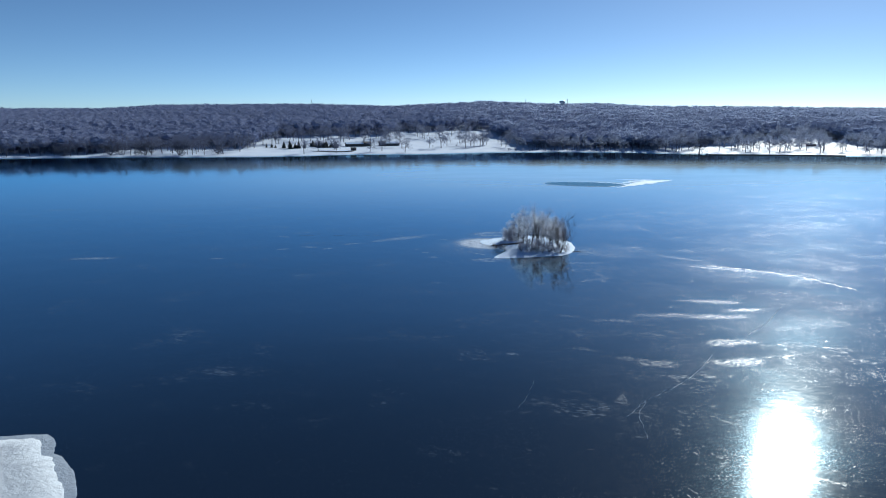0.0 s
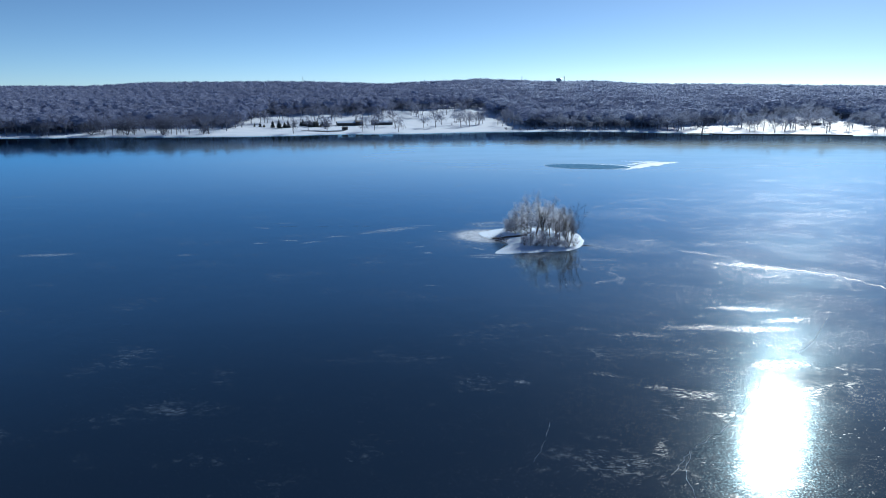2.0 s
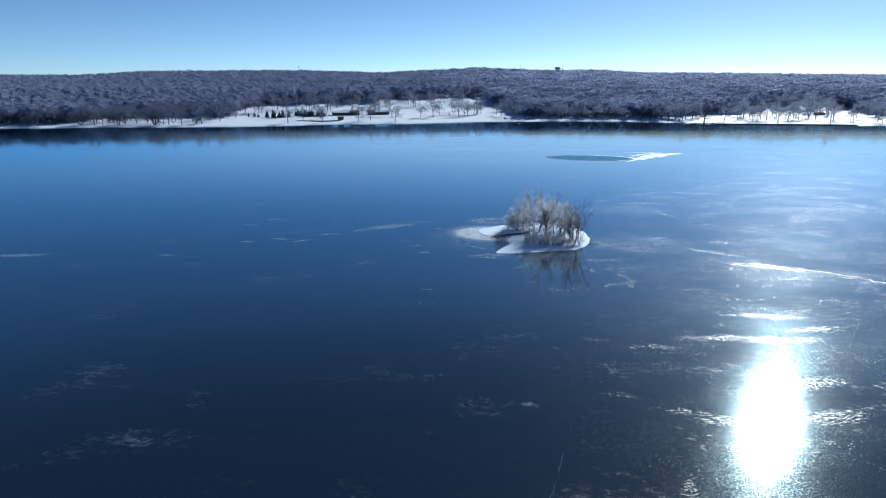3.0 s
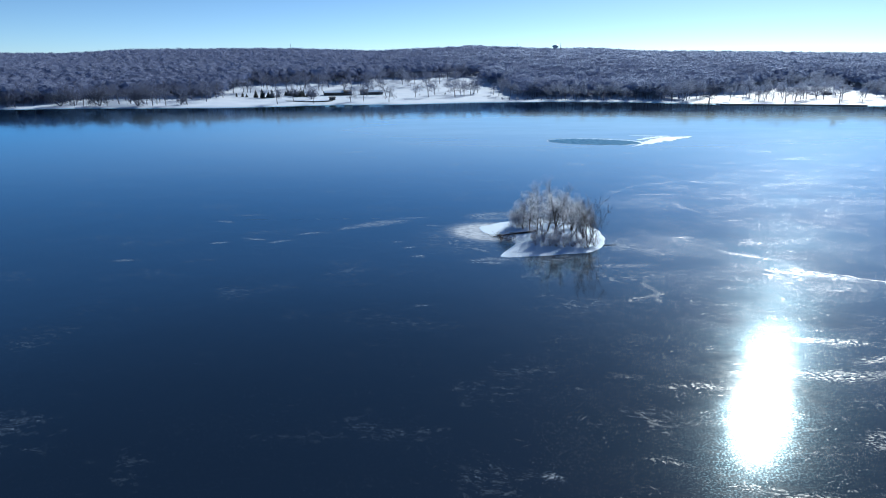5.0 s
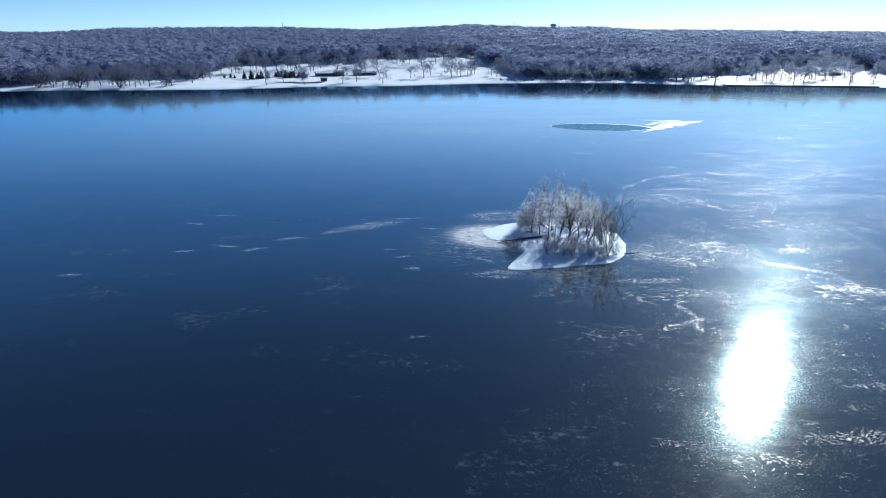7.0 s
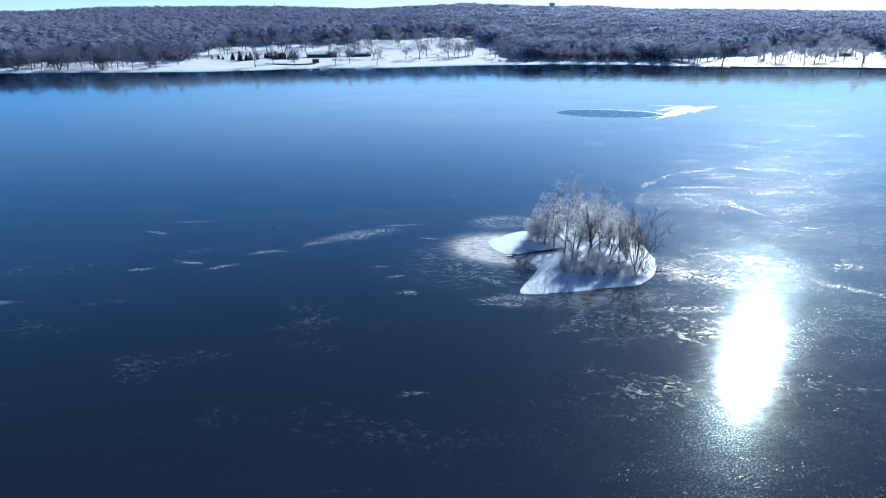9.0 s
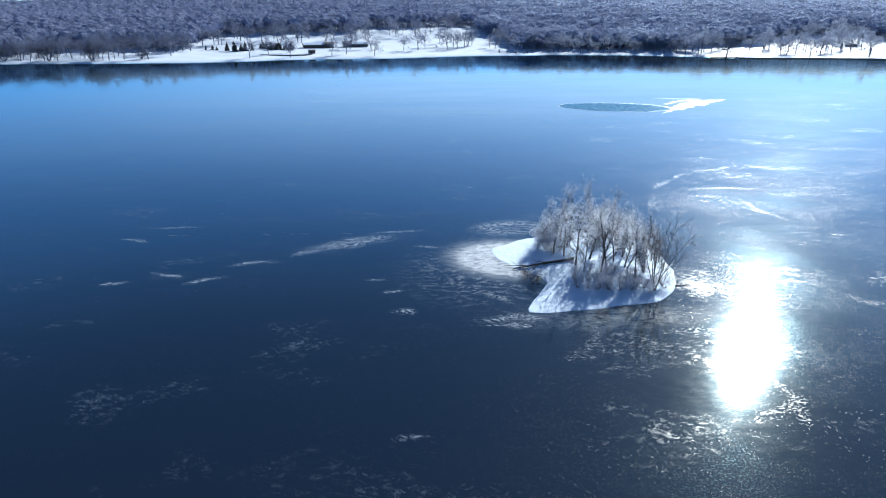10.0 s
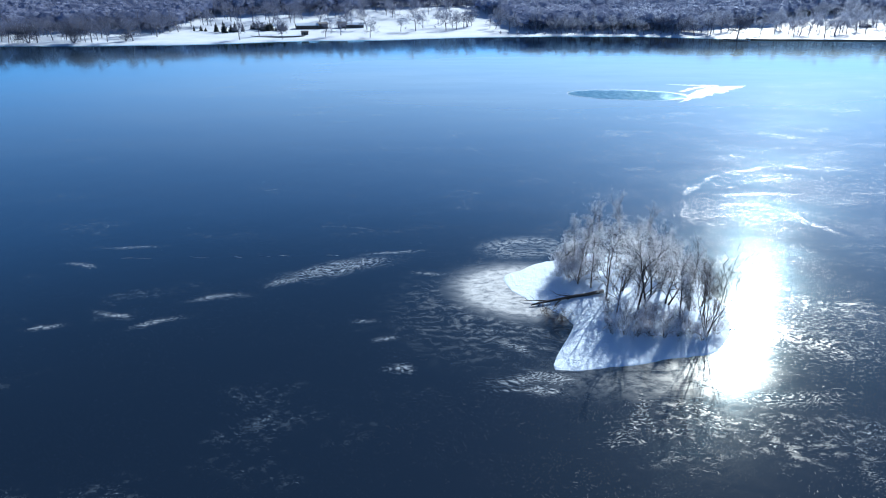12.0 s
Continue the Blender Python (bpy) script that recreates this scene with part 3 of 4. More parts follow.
spire_kinds = [tree_thing("tree", SPIRE, 70 + k, M_SHRUB, "trees on the island", height=10, spread=0.6, kids=(12, 5, 3), twigs=4, twig_len=0.6, twig_w=0.008, bole=0.22, low=0.32, fat=0.015, lean=0.05) for k in range(3)]
ISLE = [(22.2, 172.8, 9), (25.6, 168.2, 10), (29.3, 171.5, 8.5), (21.2, 176.2, 7.5), (24.9, 175.4, 8.0), (33.0, 182.1, 6.5), (27.6, 179.6, 8.0),
        (19.7, 181.2, 6.5), (24.0, 178.8, 7.5), (30.2, 176.0, 7.5), (32.3, 176.8, 6.5), (26.5, 173.8, 8.0), (29.5, 185.5, 7.0), (21.0, 184.0, 6.8), (31.6, 170.2, 6.5), (22.6, 169.6, 7.0)]
SPIRES = [(27.0, 184.7, 9.4), (30.5, 181.3, 8.6), (22.2, 183.5, 8.6), (23.9, 183.8, 8.4), (29.6, 168.2, 8.0), (19.8, 177.3, 7.0), (32.6, 173.0, 7.5), (25.2, 170.0, 9.5), (28.2, 174.0, 8.5), (32.4, 168.3, 7.0), (33.4, 171.0, 6.5)]
plant(spire_kinds, [(x, y, island_height(x, y), h / 10.8) for x, y, h in SPIRES], 4)
plant(isle_kinds, [(x, y, island_height(x, y), h / 10.8) for x, y, h in ISLE], 5)
bare_kinds = [tree_thing("tree", "slender bare tree with dark stems at the island's edge", 21, M_BARETWIG, "trees on the island", height=10, stems=5, spread=0.40, kids=(5, 3, 2), twigs=3, twig_len=0.6, twig_w=0.008, lean=0.12, fat=0.0065)]
plant(bare_kinds, [(30.9, 164.1, island_height(30.9, 164.1), 1.0), (32.4, 165.4, island_height(32.4, 165.4), 0.6)], 6)
shrub_kinds = [tree_thing("shrub", "dense leafless shrub half coated with white rime", s, M_SHRUB, "shrubs on the island", "shrub", height=3.0, stems=7, spread=0.85,
                          kids=(4, 4), twigs=6, twig_len=0.5, twig_w=0.008, lean=0.35, fat=0.010, low=0.15) for s in (31, 32)]
SHRUBS = [(20.8, 164.9, 0.75), (22.0, 164.8, 0.85), (23.3, 164.4, 0.8), (24.8, 164.4, 0.9), (26.3, 164.0, 0.8), (27.8, 164.2, 0.75), (22.5, 167.0, 1.0), (24.0, 166.5, 1.0), (25.5, 166.3, 1.0),
          (27.0, 166.3, 0.9), (28.8, 166.0, 0.85), (30.2, 163.4, 0.7), (31.5, 165.2, 0.75), (32.6, 164.6, 0.7), (21.2, 168.6, 0.8), (29.6, 164.8, 0.7),
          (17.9, 180.2, 0.9), (20.2, 178.2, 1.0), (23.0, 181.5, 1.2), (28.6, 182.6, 1.2), (31.0, 179.0, 1.1),
          (19.2, 179.5, 1.2), (18.6, 182.0, 1.1), (21.0, 180.0, 1.2), (26.0, 170.5, 0.8), (31.5, 170.0, 0.8), (33.8, 178.5, 1.0), (22.5, 186.0, 1.1), (33.0, 185.0, 1.0)]
plant(shrub_kinds, [(x, y, island_height(x, y), s) for x, y, s in SHRUBS], 7)

brush_pile = [tree_thing("brush", "low bare brown brush sprawling on the ice by the fallen tree", 37, M_BARETWIG, cat="brush", group="", height=2.4, stems=9, spread=0.8,
                         kids=(4, 3), twigs=4, twig_len=0.5, twig_w=0.007, lean=0.75, fat=0.010, low=0.15)]
plant(brush_pile, [(15.3, 168.0, 0.0, 0.9), (14.2, 170.0, 0.0, 0.7)], 16)

# ---- trees of the far shore ----
SHORE_TREE = "bare spreading tree standing in the snow of the far shore"
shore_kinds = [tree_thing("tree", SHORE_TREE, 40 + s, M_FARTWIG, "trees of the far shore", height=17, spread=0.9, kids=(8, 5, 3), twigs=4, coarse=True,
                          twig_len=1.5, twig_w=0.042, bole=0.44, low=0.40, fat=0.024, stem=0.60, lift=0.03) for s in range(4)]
NEAR = [(-181.6, 652.7), (-174.6, 661.2), (-169.8, 657.2), (-157.8, 683.7), (-153.6, 689.2), (-131.9, 698.7), (-122.2, 691.7), (-104.7, 682.2), (-79.4, 708.7),
        (-64.5, 720.2), (-51.3, 722.2), (-40.6, 644.7), (-13.5, 636.7), (-1.8, 638.2), (4.1, 660.7), (22.7, 646.2), (28.9, 669.2), (38.7, 670.7), (46.1, 683.2),
        (286.8, 635.7), (283.5, 595.7), (305.2, 584.7), (-232, 618.7), (-220.6, 627.7),
        (-254.4, 625.7), (-213.3, 635.2), (-198.5, 636.2), (-181.1, 620.2), (-261.9, 588.7), (-304.9, 551.7), (-321.1, 550.2)]
srng = random.Random(77)
spots = [(x, y, land(x, y), srng.uniform(0.75, 1.1)) for x, y in NEAR]


def clearing(x, y):
    """0 in open snow, 1 in closed woods, between where trees stand apart."""
    s = y - shore(x)
    w = 8 * noise.noise((x * 0.02, y * 0.02, 7))
    if s < (3 if 84 < x < 222 else 6):
        return 0.0
    if x < -292 + w:
        return 0.5 if s < 26 + w else 1.0
    if x < -185:
        return 0.60 if s < 30 + w else (0.36 if s < 80 + 2 * w else 1.0)
    if x < 62 + w:
        back = 185 if x < -60 else 232
        return 0.07 if s < back - 80 else (0.28 if s < back + w else 1.0)
    if x < 84 + 2 * w and s < 150:
        return 0.38
    if x < 222 + w:
        return 1.0 if s > 30 + w else 0.64
    if x < 425 + w:
        back = float(np.interp(x, [222, 300, 350, 410], [72, 110, 150, 178]))
        return 0.30 if s < back - 35 else (0.42 if s < back + w else 1.0)
    return 1.0 if s > 25 else 0.5


for gx0 in np.arange(-420, 470, 9.0):
    for gy0 in np.arange(520, 840, 9.0):
        x, y = gx0 + srng.uniform(-4, 4), gy0 + srng.uniform(-4, 4)
        c = clearing(x, y)
        s = y - shore(x)
        if math.hypot(x - 231, (y - 581) * 0.5) < 14:
            continue
        edge = c >= 1.0 and (s < 40 or clearing(x, y - 16) < 1.0)
        if (0 < c < 1 and srng.random() < c * 0.75) or (edge and srng.random() < 0.12):
            spots.append((x, y, land(x, y), srng.uniform(0.65, 1.1)))
plant(shore_kinds, spots, 8)
big = [tree_thing("tree", "broad old bare tree at the water's edge", 90 + k, M_WILLOW, "trees of the far shore", height=15, stems=5, spread=0.95, kids=(4, 5, 4), twigs=4, coarse=True,
                  twig_len=1.2, twig_w=0.03, bole=0.42, low=0.30, fat=0.020, stem=0.55, lean=0.5, lift=0.02) for k in range(3)]
plant(big, [(x, y, land(x, y), k) for x, y, k in ((-283, 549, 1.1), (-254, 550.5, 1.15), (-225.5, 551, 1.1), (-318, 540, 0.9), (-196, 560, 0.6))], 12)


old = [tree_thing("tree", "gnarled old tree with a thick trunk by the jetty", 97, M_WILLOW, "trees of the far shore", height=16, spread=1.0, kids=(9, 6, 4), twigs=4,
                  twig_len=1.1, twig_w=0.03, bole=0.62, low=0.42, fat=0.042, stem=0.50, lift=0.04)]
plant(old, [(231, 581, land(231, 581), 1.05)], 14)


def woods():
    """The closed woods behind the shore, one crown of twigs beside the next."""
    rng = np.random.default_rng(3)
    places = []
    for y0, y1, gap in ((520, 700, 6.5), (700, 850, 7.0), (850, 1050, 9), (1050, 1300, 13), (1300, 1650, 20)):
        half = y1 * 0.74
        for y in np.arange(y0, y1, gap):
            for x in np.arange(-half, half, gap):
                px, py = x + rng.uniform(-0.45, 0.45) * gap, y + rng.uniform(-0.45, 0.45) * gap
                if clearing(px, py) >= 1.0:
                    places.append((px, py, land(px, py), gap))
    pl = np.array(places)
    n, k = len(pl), 104
    h = rng.uniform(12, 16.5, n)
    cr = h * rng.uniform(0.42, 0.62, n) * np.clip(pl[:, 3] / 9, 1, 1.5)
    top = h[:, None]
    az = rng.uniform(0, 2 * np.pi, (n, k))
    el = np.arcsin(rng.uniform(-0.5, 1, (n, k)))
    rad = rng.uniform(0.72, 1.08, (n, k)) * (1 + 0.12 * np.sin(3 * az + rng.uniform(0, 6, (n, 1))))
    tip = np.stack([cr[:, None] * rad * np.cos(el) * np.cos(az), cr[:, None] * rad * np.cos(el) * np.sin(az), top * (0.58 + 0.40 * rad * np.sin(el))], -1)
    root = tip * rng.uniform(0.35, 0.6, (n, k, 1))
    root[..., 2] = top * 0.35 + (tip[..., 2] - top * 0.35) * rng.uniform(0.25, 0.6, (n, k))
    side = rng.normal(size=(n, k, 3))
    side /= np.linalg.norm(side, axis=-1, keepdims=True)
    side *= rng.uniform(0.08, 0.2, (n, k, 1)) * np.clip(pl[:, 3] / 9, 1, 1.8)[:, None, None]
    off = pl[:, None, :3]
    tri = np.stack([root - side, root + side, tip], 2)
    # most of a crown is short clumps of twigs near its outside
    clump = rng.random((n, k)) < 0.86
    size = rng.uniform(0.42, 0.95, (n, k, 1)) * np.clip(pl[:, 3] / 8, 1, 1.7)[:, None, None]
    out = tip - np.stack([0 * h, 0 * h, h * 0.5], -1)[:, None, :]
    out /= np.linalg.norm(out, axis=-1, keepdims=True)
    t1 = np.cross(out, rng.normal(size=(n, k, 3)))
    t1 /= np.linalg.norm(t1, axis=-1, keepdims=True)
    t2 = np.cross(out, t1)
    tiny = np.stack([tip + size * (math.cos(w) * t1 + math.sin(w) * t2 + rng.normal(0, 0.13, (n, k, 3))) for w in (0.0, 2.1, 4.2)], 2)
    tri = np.where(clump[:, :, None, None], tiny, tri) + off[:, :, None, :]
    # the dense inside of each crown, a rough lump of twigs
    gold = (1 + 5 ** 0.5) / 2
    ico = np.array([(-1, gold, 0), (1, gold, 0), (-1, -gold, 0), (1, -gold, 0), (0, -1, gold), (0, 1, gold), (0, -1, -gold), (0, 1, -gold), (gold, 0, -1), (gold, 0, 1), (-gold, 0, -1), (-gold, 0, 1)])
    ico /= np.linalg.norm(ico[0])
    near = [tuple(sorted(t)) for t in itertools.combinations(range(12), 3) if all(abs(np.dot(ico[a], ico[b]) - 0.447) < 0.01 for a, b in itertools.combinations(t, 2))]
    near = np.array([t if np.dot(np.cross(ico[t[1]] - ico[t[0]], ico[t[2]] - ico[t[0]]), ico[t[0]]) > 0 else (t[0], t[2], t[1]) for t in near])
    lump = ico[None] * rng.uniform(0.60, 0.86, (n, 12, 1))
    core = np.stack([cr[:, None] * lump[..., 0], cr[:, None] * lump[..., 1], top * (0.66 + 0.30 * lump[..., 2])], -1) + off
    core = core[:, near]
    # trunks: two crossed upright slips
    w = (h * 0.018)[:, None]
    zero = np.zeros((n, 1))
    hh = (h * 0.55)[:, None]
    t1 = np.stack([np.hstack([-w, zero, zero - 0.3]), np.hstack([w, zero, zero - 0.3]), np.hstack([zero, zero, hh])], 1)
    t2 = np.stack([np.hstack([zero, -w, zero - 0.3]), np.hstack([zero, w, zero - 0.3]), np.hstack([zero, zero, hh])], 1)
    trunks = np.stack([t1, t2], 1) + pl[:, None, None, :3]
    co = np.concatenate([tri.reshape(-1, 3), core.reshape(-1, 3), trunks.reshape(-1, 3)]).astype(np.float32)
    nt = len(co) // 3
    me = bpy.data.meshes.new("woods")
    me.vertices.add(len(co))
    me.vertices.foreach_set("co", co.ravel())
    me.loops.add(len(co))
    me.loops.foreach_set("vertex_index", np.arange(len(co), dtype=np.int32))
    me.polygons.add(nt)
    me.polygons.foreach_set("loop_start", np.arange(0, len(co), 3, dtype=np.int32))
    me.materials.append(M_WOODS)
    me.materials.append(M_HAZE_INNER)
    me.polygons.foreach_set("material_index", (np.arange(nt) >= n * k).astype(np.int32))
    me.update()
    me.validate()
    tagged(new("woods", me), "leafless winter woods, partly rimed, on snowy hills", "woods", kind="stuff")


woods()


brush_kinds = [tree_thing("bush", "low bare brown bush on the snowy shore", 95 + k, M_FARTWIG, "bushes of the far shore", "bush", height=3.5, stems=10, spread=0.9, kids=(4, 3), twigs=4, coarse=True,
                          twig_len=0.7, twig_w=0.03, lean=0.45, fat=0.012, low=0.1) for k in range(2)]
brng = random.Random(31)
bush_at = [(-207, 592), (-204, 594), (-150, 640), (-10, 655), (14, 662), (340, 640), (352, 642), (395, 600), (401, 604), (408, 600)]
bush_at += [(x, shore(x) + brng.uniform(5, 13)) for x in [66 + 5.5 * i + brng.uniform(-2, 2) for i in range(28)]]
plant(brush_kinds, [(x, y, land(x, y), brng.uniform(0.35, 0.75)) for x, y in bush_at], 13)

# ---- ice and open water on the lake ----
def flat_patch(name, label, cat, cx, cy, edge, z, thick, mat, rings=6, around=240, dome=0.0):
    """A thin slab on the ice whose edge lies edge(angle) from its middle."""
    verts, faces = [], []
    for i in range(rings + 1):
        k = 1.0 if i == 0 else 1 - (i - 1) / rings * 0.97
        for j in range(around):
            a = 2 * math.pi * j / around
            r = edge(a) * (k * (0.997 if i == 1 else 1))
            lift = thick + dome * (1 - k) + 0.3 * dome * noise.noise((cx + r * math.cos(a) * 0.4, cy + r * math.sin(a) * 0.4, 2))
            verts.append((cx + r * math.cos(a), cy + r * math.sin(a), z if i == 0 else z + lift))
    for i in range(rings):
        for j in range(around):
            b = (j + 1) % around
            faces.append((i * around + j, i * around + b, (i + 1) * around + b, (i + 1) * around + j))
    faces.append(tuple(rings * around + j for j in range(around)))
    return mesh(name, verts, faces, mat, True)


# the floe's edge by direction from its middle: a blunt corner with a notch to the north-east
FLOE_DEG = [-180, -120, -60, -20, 4, 12, 19, 24, 31, 37, 43, 49, 55, 62, 90, 130, 180]
FLOE_R = [27, 21, 20, 25, 26.2, 25.2, 24.6, 23.8, 23.1, 22.0, 22.6, 22.6, 20.7, 18.6, 17.2, 22, 27]


def floe_edge(a):
    c, s = math.cos(a), math.sin(a)
    r = sum(float(np.interp((math.degrees(a) + k + 180) % 360 - 180, FLOE_DEG, FLOE_R)) for k in (-1, 1)) / 2
    return r + 0.30 * noise.noise((c * 11, s * 11, 3)) + 0.22 * noise.noise((c * 30, s * 30, 3))


floe = thing("ice_floe", -60.0, 50.0, 0.004)
part("wet_edge", flat_patch("wet_edge", "", "", 0, 0, lambda a: floe_edge(a), 0.0, 0.05, M_SLUSH), floe, "grey wet ice edge")
part("snow_cover", flat_patch("snow_cover", "", "", 0, 0, lambda a: floe_edge(a) - 1.3 + 0.7 * noise.noise((math.cos(a) * 9, math.sin(a) * 9, 8)) + 0.25 * noise.noise((math.cos(a) * 34, math.sin(a) * 34, 8)), 0.052, 0.12, M_FLOE, 8, 240, 0.12), floe)
tagged(floe, "snow-covered ice floe with a grey wet rim", "ice floe")


def open_water_material():
    m = Nodes("rippled_open_water")
    rip = m.math("ADD", m.noise(0.9, 4, m.mapped((0.7, 1.2, 1), 20)), m.math("MULTIPLY", m.noise(3.2, 3), 0.4))
    nrm = m.bump(rip, 0.8, 0.25)
    body, shine = m.tree.nodes.new("ShaderNodeBsdfDiffuse"), m.tree.nodes.new("ShaderNodeBsdfGlossy")
    m.put(body.inputs["Color"], m.blend(m.step(m.noise(0.6, 6, rough=0.7), 0.35, 0.65), (0.04, 0.12, 0.24), (0.17, 0.33, 0.52)))
    shine.inputs["Color"].default_value = (0.60, 0.84, 1.0, 1)
    shine.inputs["Roughness"].default_value = 0.16
    m.put(shine.inputs["Normal"], nrm)
    mix = m.tree.nodes.new("ShaderNodeMixShader")
    mix.inputs[0].default_value = 0.11
    m.put(mix.inputs[1], body.outputs[0])
    m.put(mix.inputs[2], shine.outputs[0])
    m.put(m.out.inputs["Surface"], mix.outputs[0])
    return m.mat


def pond_edge(a):
    c, s = math.cos(a), math.sin(a)
    return 1 / math.sqrt((c / 20.5) ** 2 + (s / 10.5) ** 2) + 0.9 * noise.noise((c * 3, s * 3, 21)) + 0.4 * noise.noise((c * 10, s * 10, 1))


def rim_edge(a):
    c, s = math.cos(a), math.sin(a)
    d = (a - radians(32) + math.pi) % (2 * math.pi) - math.pi
    return pond_edge(a) + 0.4 + 1.6 * math.exp(-(d / radians(60)) ** 2) * max(0.0, 0.7 + 0.9 * noise.noise((c * 11, s * 11, 6)))


def drift(low, high, z, seed):
    """A ragged drift of rime between two lines of the same number of points."""
    n, across = 90, 6
    verts, faces = [], []
    for i in range(n + 1):
        k = i / n * (len(low) - 1)
        a = min(int(k), len(low) - 2)
        p = Vector(low[a]).lerp(Vector(low[a + 1]), k - a)
        q = Vector(high[a]).lerp(Vector(high[a + 1]), k - a)
        rag = 0.35 * noise.noise((i * 0.13, seed, 0)) + 0.16 * noise.noise((i * 0.45, seed, 3))
        rug = 0.4 * noise.noise((i * 0.11, seed, 7)) + 0.18 * noise.noise((i * 0.5, seed, 9))
        for j in range(across + 1):
            u = rag + (1 + rug - rag) * j / across
            c = p.lerp(q, u)
            verts.append((c.x, c.y, z + (0.05 * (0.6 + 0.4 * noise.noise((c.x, c.y, seed))) if 0 < j < across else 0.0)))
        if i:
            b, w = i * (across + 1), across + 1
            faces += [(b - w + j, b + j, b + j + 1, b - w + j + 1) for j in range(across)]
    return mesh("rime_drift", verts, faces, M_SNOW, True)


pond = thing("open_water", 73.5, 331.5, 0.004, -12)
rim = part("rime_rim", flat_patch("rime_rim", "", "", 0, 0, rim_edge, 0.0, 0.03, M_SNOW, 6, 160), pond, "white rime thrown up on the rim")
turned = pose(0, 0, 0, 0, 0, 12).to_3x3()
for seed, low, high in (
        (41, [(86, 315.5), (95, 323), (108, 333.5), (116, 341.5), (126, 351)], [(89, 318.5), (95, 330), (104, 342), (112, 349.5), (126, 351.6)]),
        (42, [(97, 356.3), (105, 353.0), (115, 351.5)], [(97, 356.8), (105, 354.6), (117, 353.5)]),
        (43, [(96, 337), (104, 345), (112, 350)], [(95, 338.5), (102.5, 347), (111, 352)])):
    lines2 = [[(turned @ Vector((x - 73.5, y - 331.5, 0))).to_2d() for x, y in line] for line in (low, high)]
    part("rime_drift", drift(lines2[0], lines2[1], 0.002, seed), pond)
part("rippled_water", flat_patch("rippled_water", "", "", 0, 0, pond_edge, 0.034, 0.006, open_water_material()), pond)
tagged(pond, "oval of rippled open water with a white rime rim", "open water")


def ribbon(name, pts, width, mat, seed):
    """A crack healed with white frost, wandering from point to point."""
    rng = random.Random(seed)
    line = []
    for a, b in zip(pts, pts[1:]):
        n = max(int(math.dist(a, b) / 0.8), 2)
        for i in range(n):
            k = i / n
            sway = min(1.2, 0.04 * math.dist(a, b) ** 1.3) * noise.noise((seed, (a[0] + b[0] * k) * 0.35, k * 4))
            line.append((a[0] + (b[0] - a[0]) * k + sway + rng.gauss(0, 0.1), a[1] + (b[1] - a[1]) * k + 0.7 * sway + rng.gauss(0, 0.1)))
    line.append(pts[-1])
    verts, faces = [], []
    for i, (x, y) in enumerate(line):
        p, q = line[max(i - 1, 0)], line[min(i + 1, len(line) - 1)]
        dx, dy = q[0] - p[0], q[1] - p[1]
        L = math.hypot(dx, dy) or 1
        w = width * 0.6 * (0.2 + rng.random()) * (0.4 if i in (0, len(line) - 1) else 1)
        verts += [(x - dy / L * w, y + dx / L * w, 0.0), (x, y, 0.02), (x + dy / L * w, y - dx / L * w, 0.0)]
        if i:
            b = 3 * i
            faces += [(b - 3, b - 2, b + 1, b), (b - 2, b - 1, b + 2, b + 1)]
    me = mesh(name, verts, faces, mat)
    ob = new(name, me)
    ob.location.z = 0.004
    return tagged(ob, "thin frosted crack running across the dark ice", "ice crack", "cracks in the ice")


def rime_material():
    m = Nodes("rime_on_ice")
    m.set(Base_Color=m.blend(m.noise(2.0, 5), (0.22, 0.26, 0.32), (0.46, 0.50, 0.56)), Roughness=0.42, IOR=1.4)
    m.put(m.bsdf.inputs["Normal"], m.bump(m.noise(9.0, 4), 0.5, 0.05))
    return m.mat


M_RIME = rime_material()
for k, (pts, w) in enumerate([
        ([(41.1, 92.1), (37, 86), (31.7, 80.5), (26, 76), (22.4, 71.6)], 0.06), ([(26, 76), (24, 72), (23.1, 66)], 0.05),
        ([(63.6, 115.4), (57, 107), (50.7, 100.7)], 0.06),
        ([(9.5, 74), (11.6, 78.5), (12.5, 82)], 0.03), ([(63.8, 150.3), (72, 146), (80, 140), (86, 128)], 0.22)]):
    ribbon("ice_crack", pts, w, M_RIME, 200 + k)
for a, b in ((-43.5, -38.5), (-33.5, -30), (-27.3, -26), (-23.5, -21.8), (-20.8, -18.6), (-14, -12)):
    ribbon("ice_crack", [(a, 189.2), ((a + b) / 2, 189.0), (b, 188.8)], 0.10, M_RIME, int(a * 10))

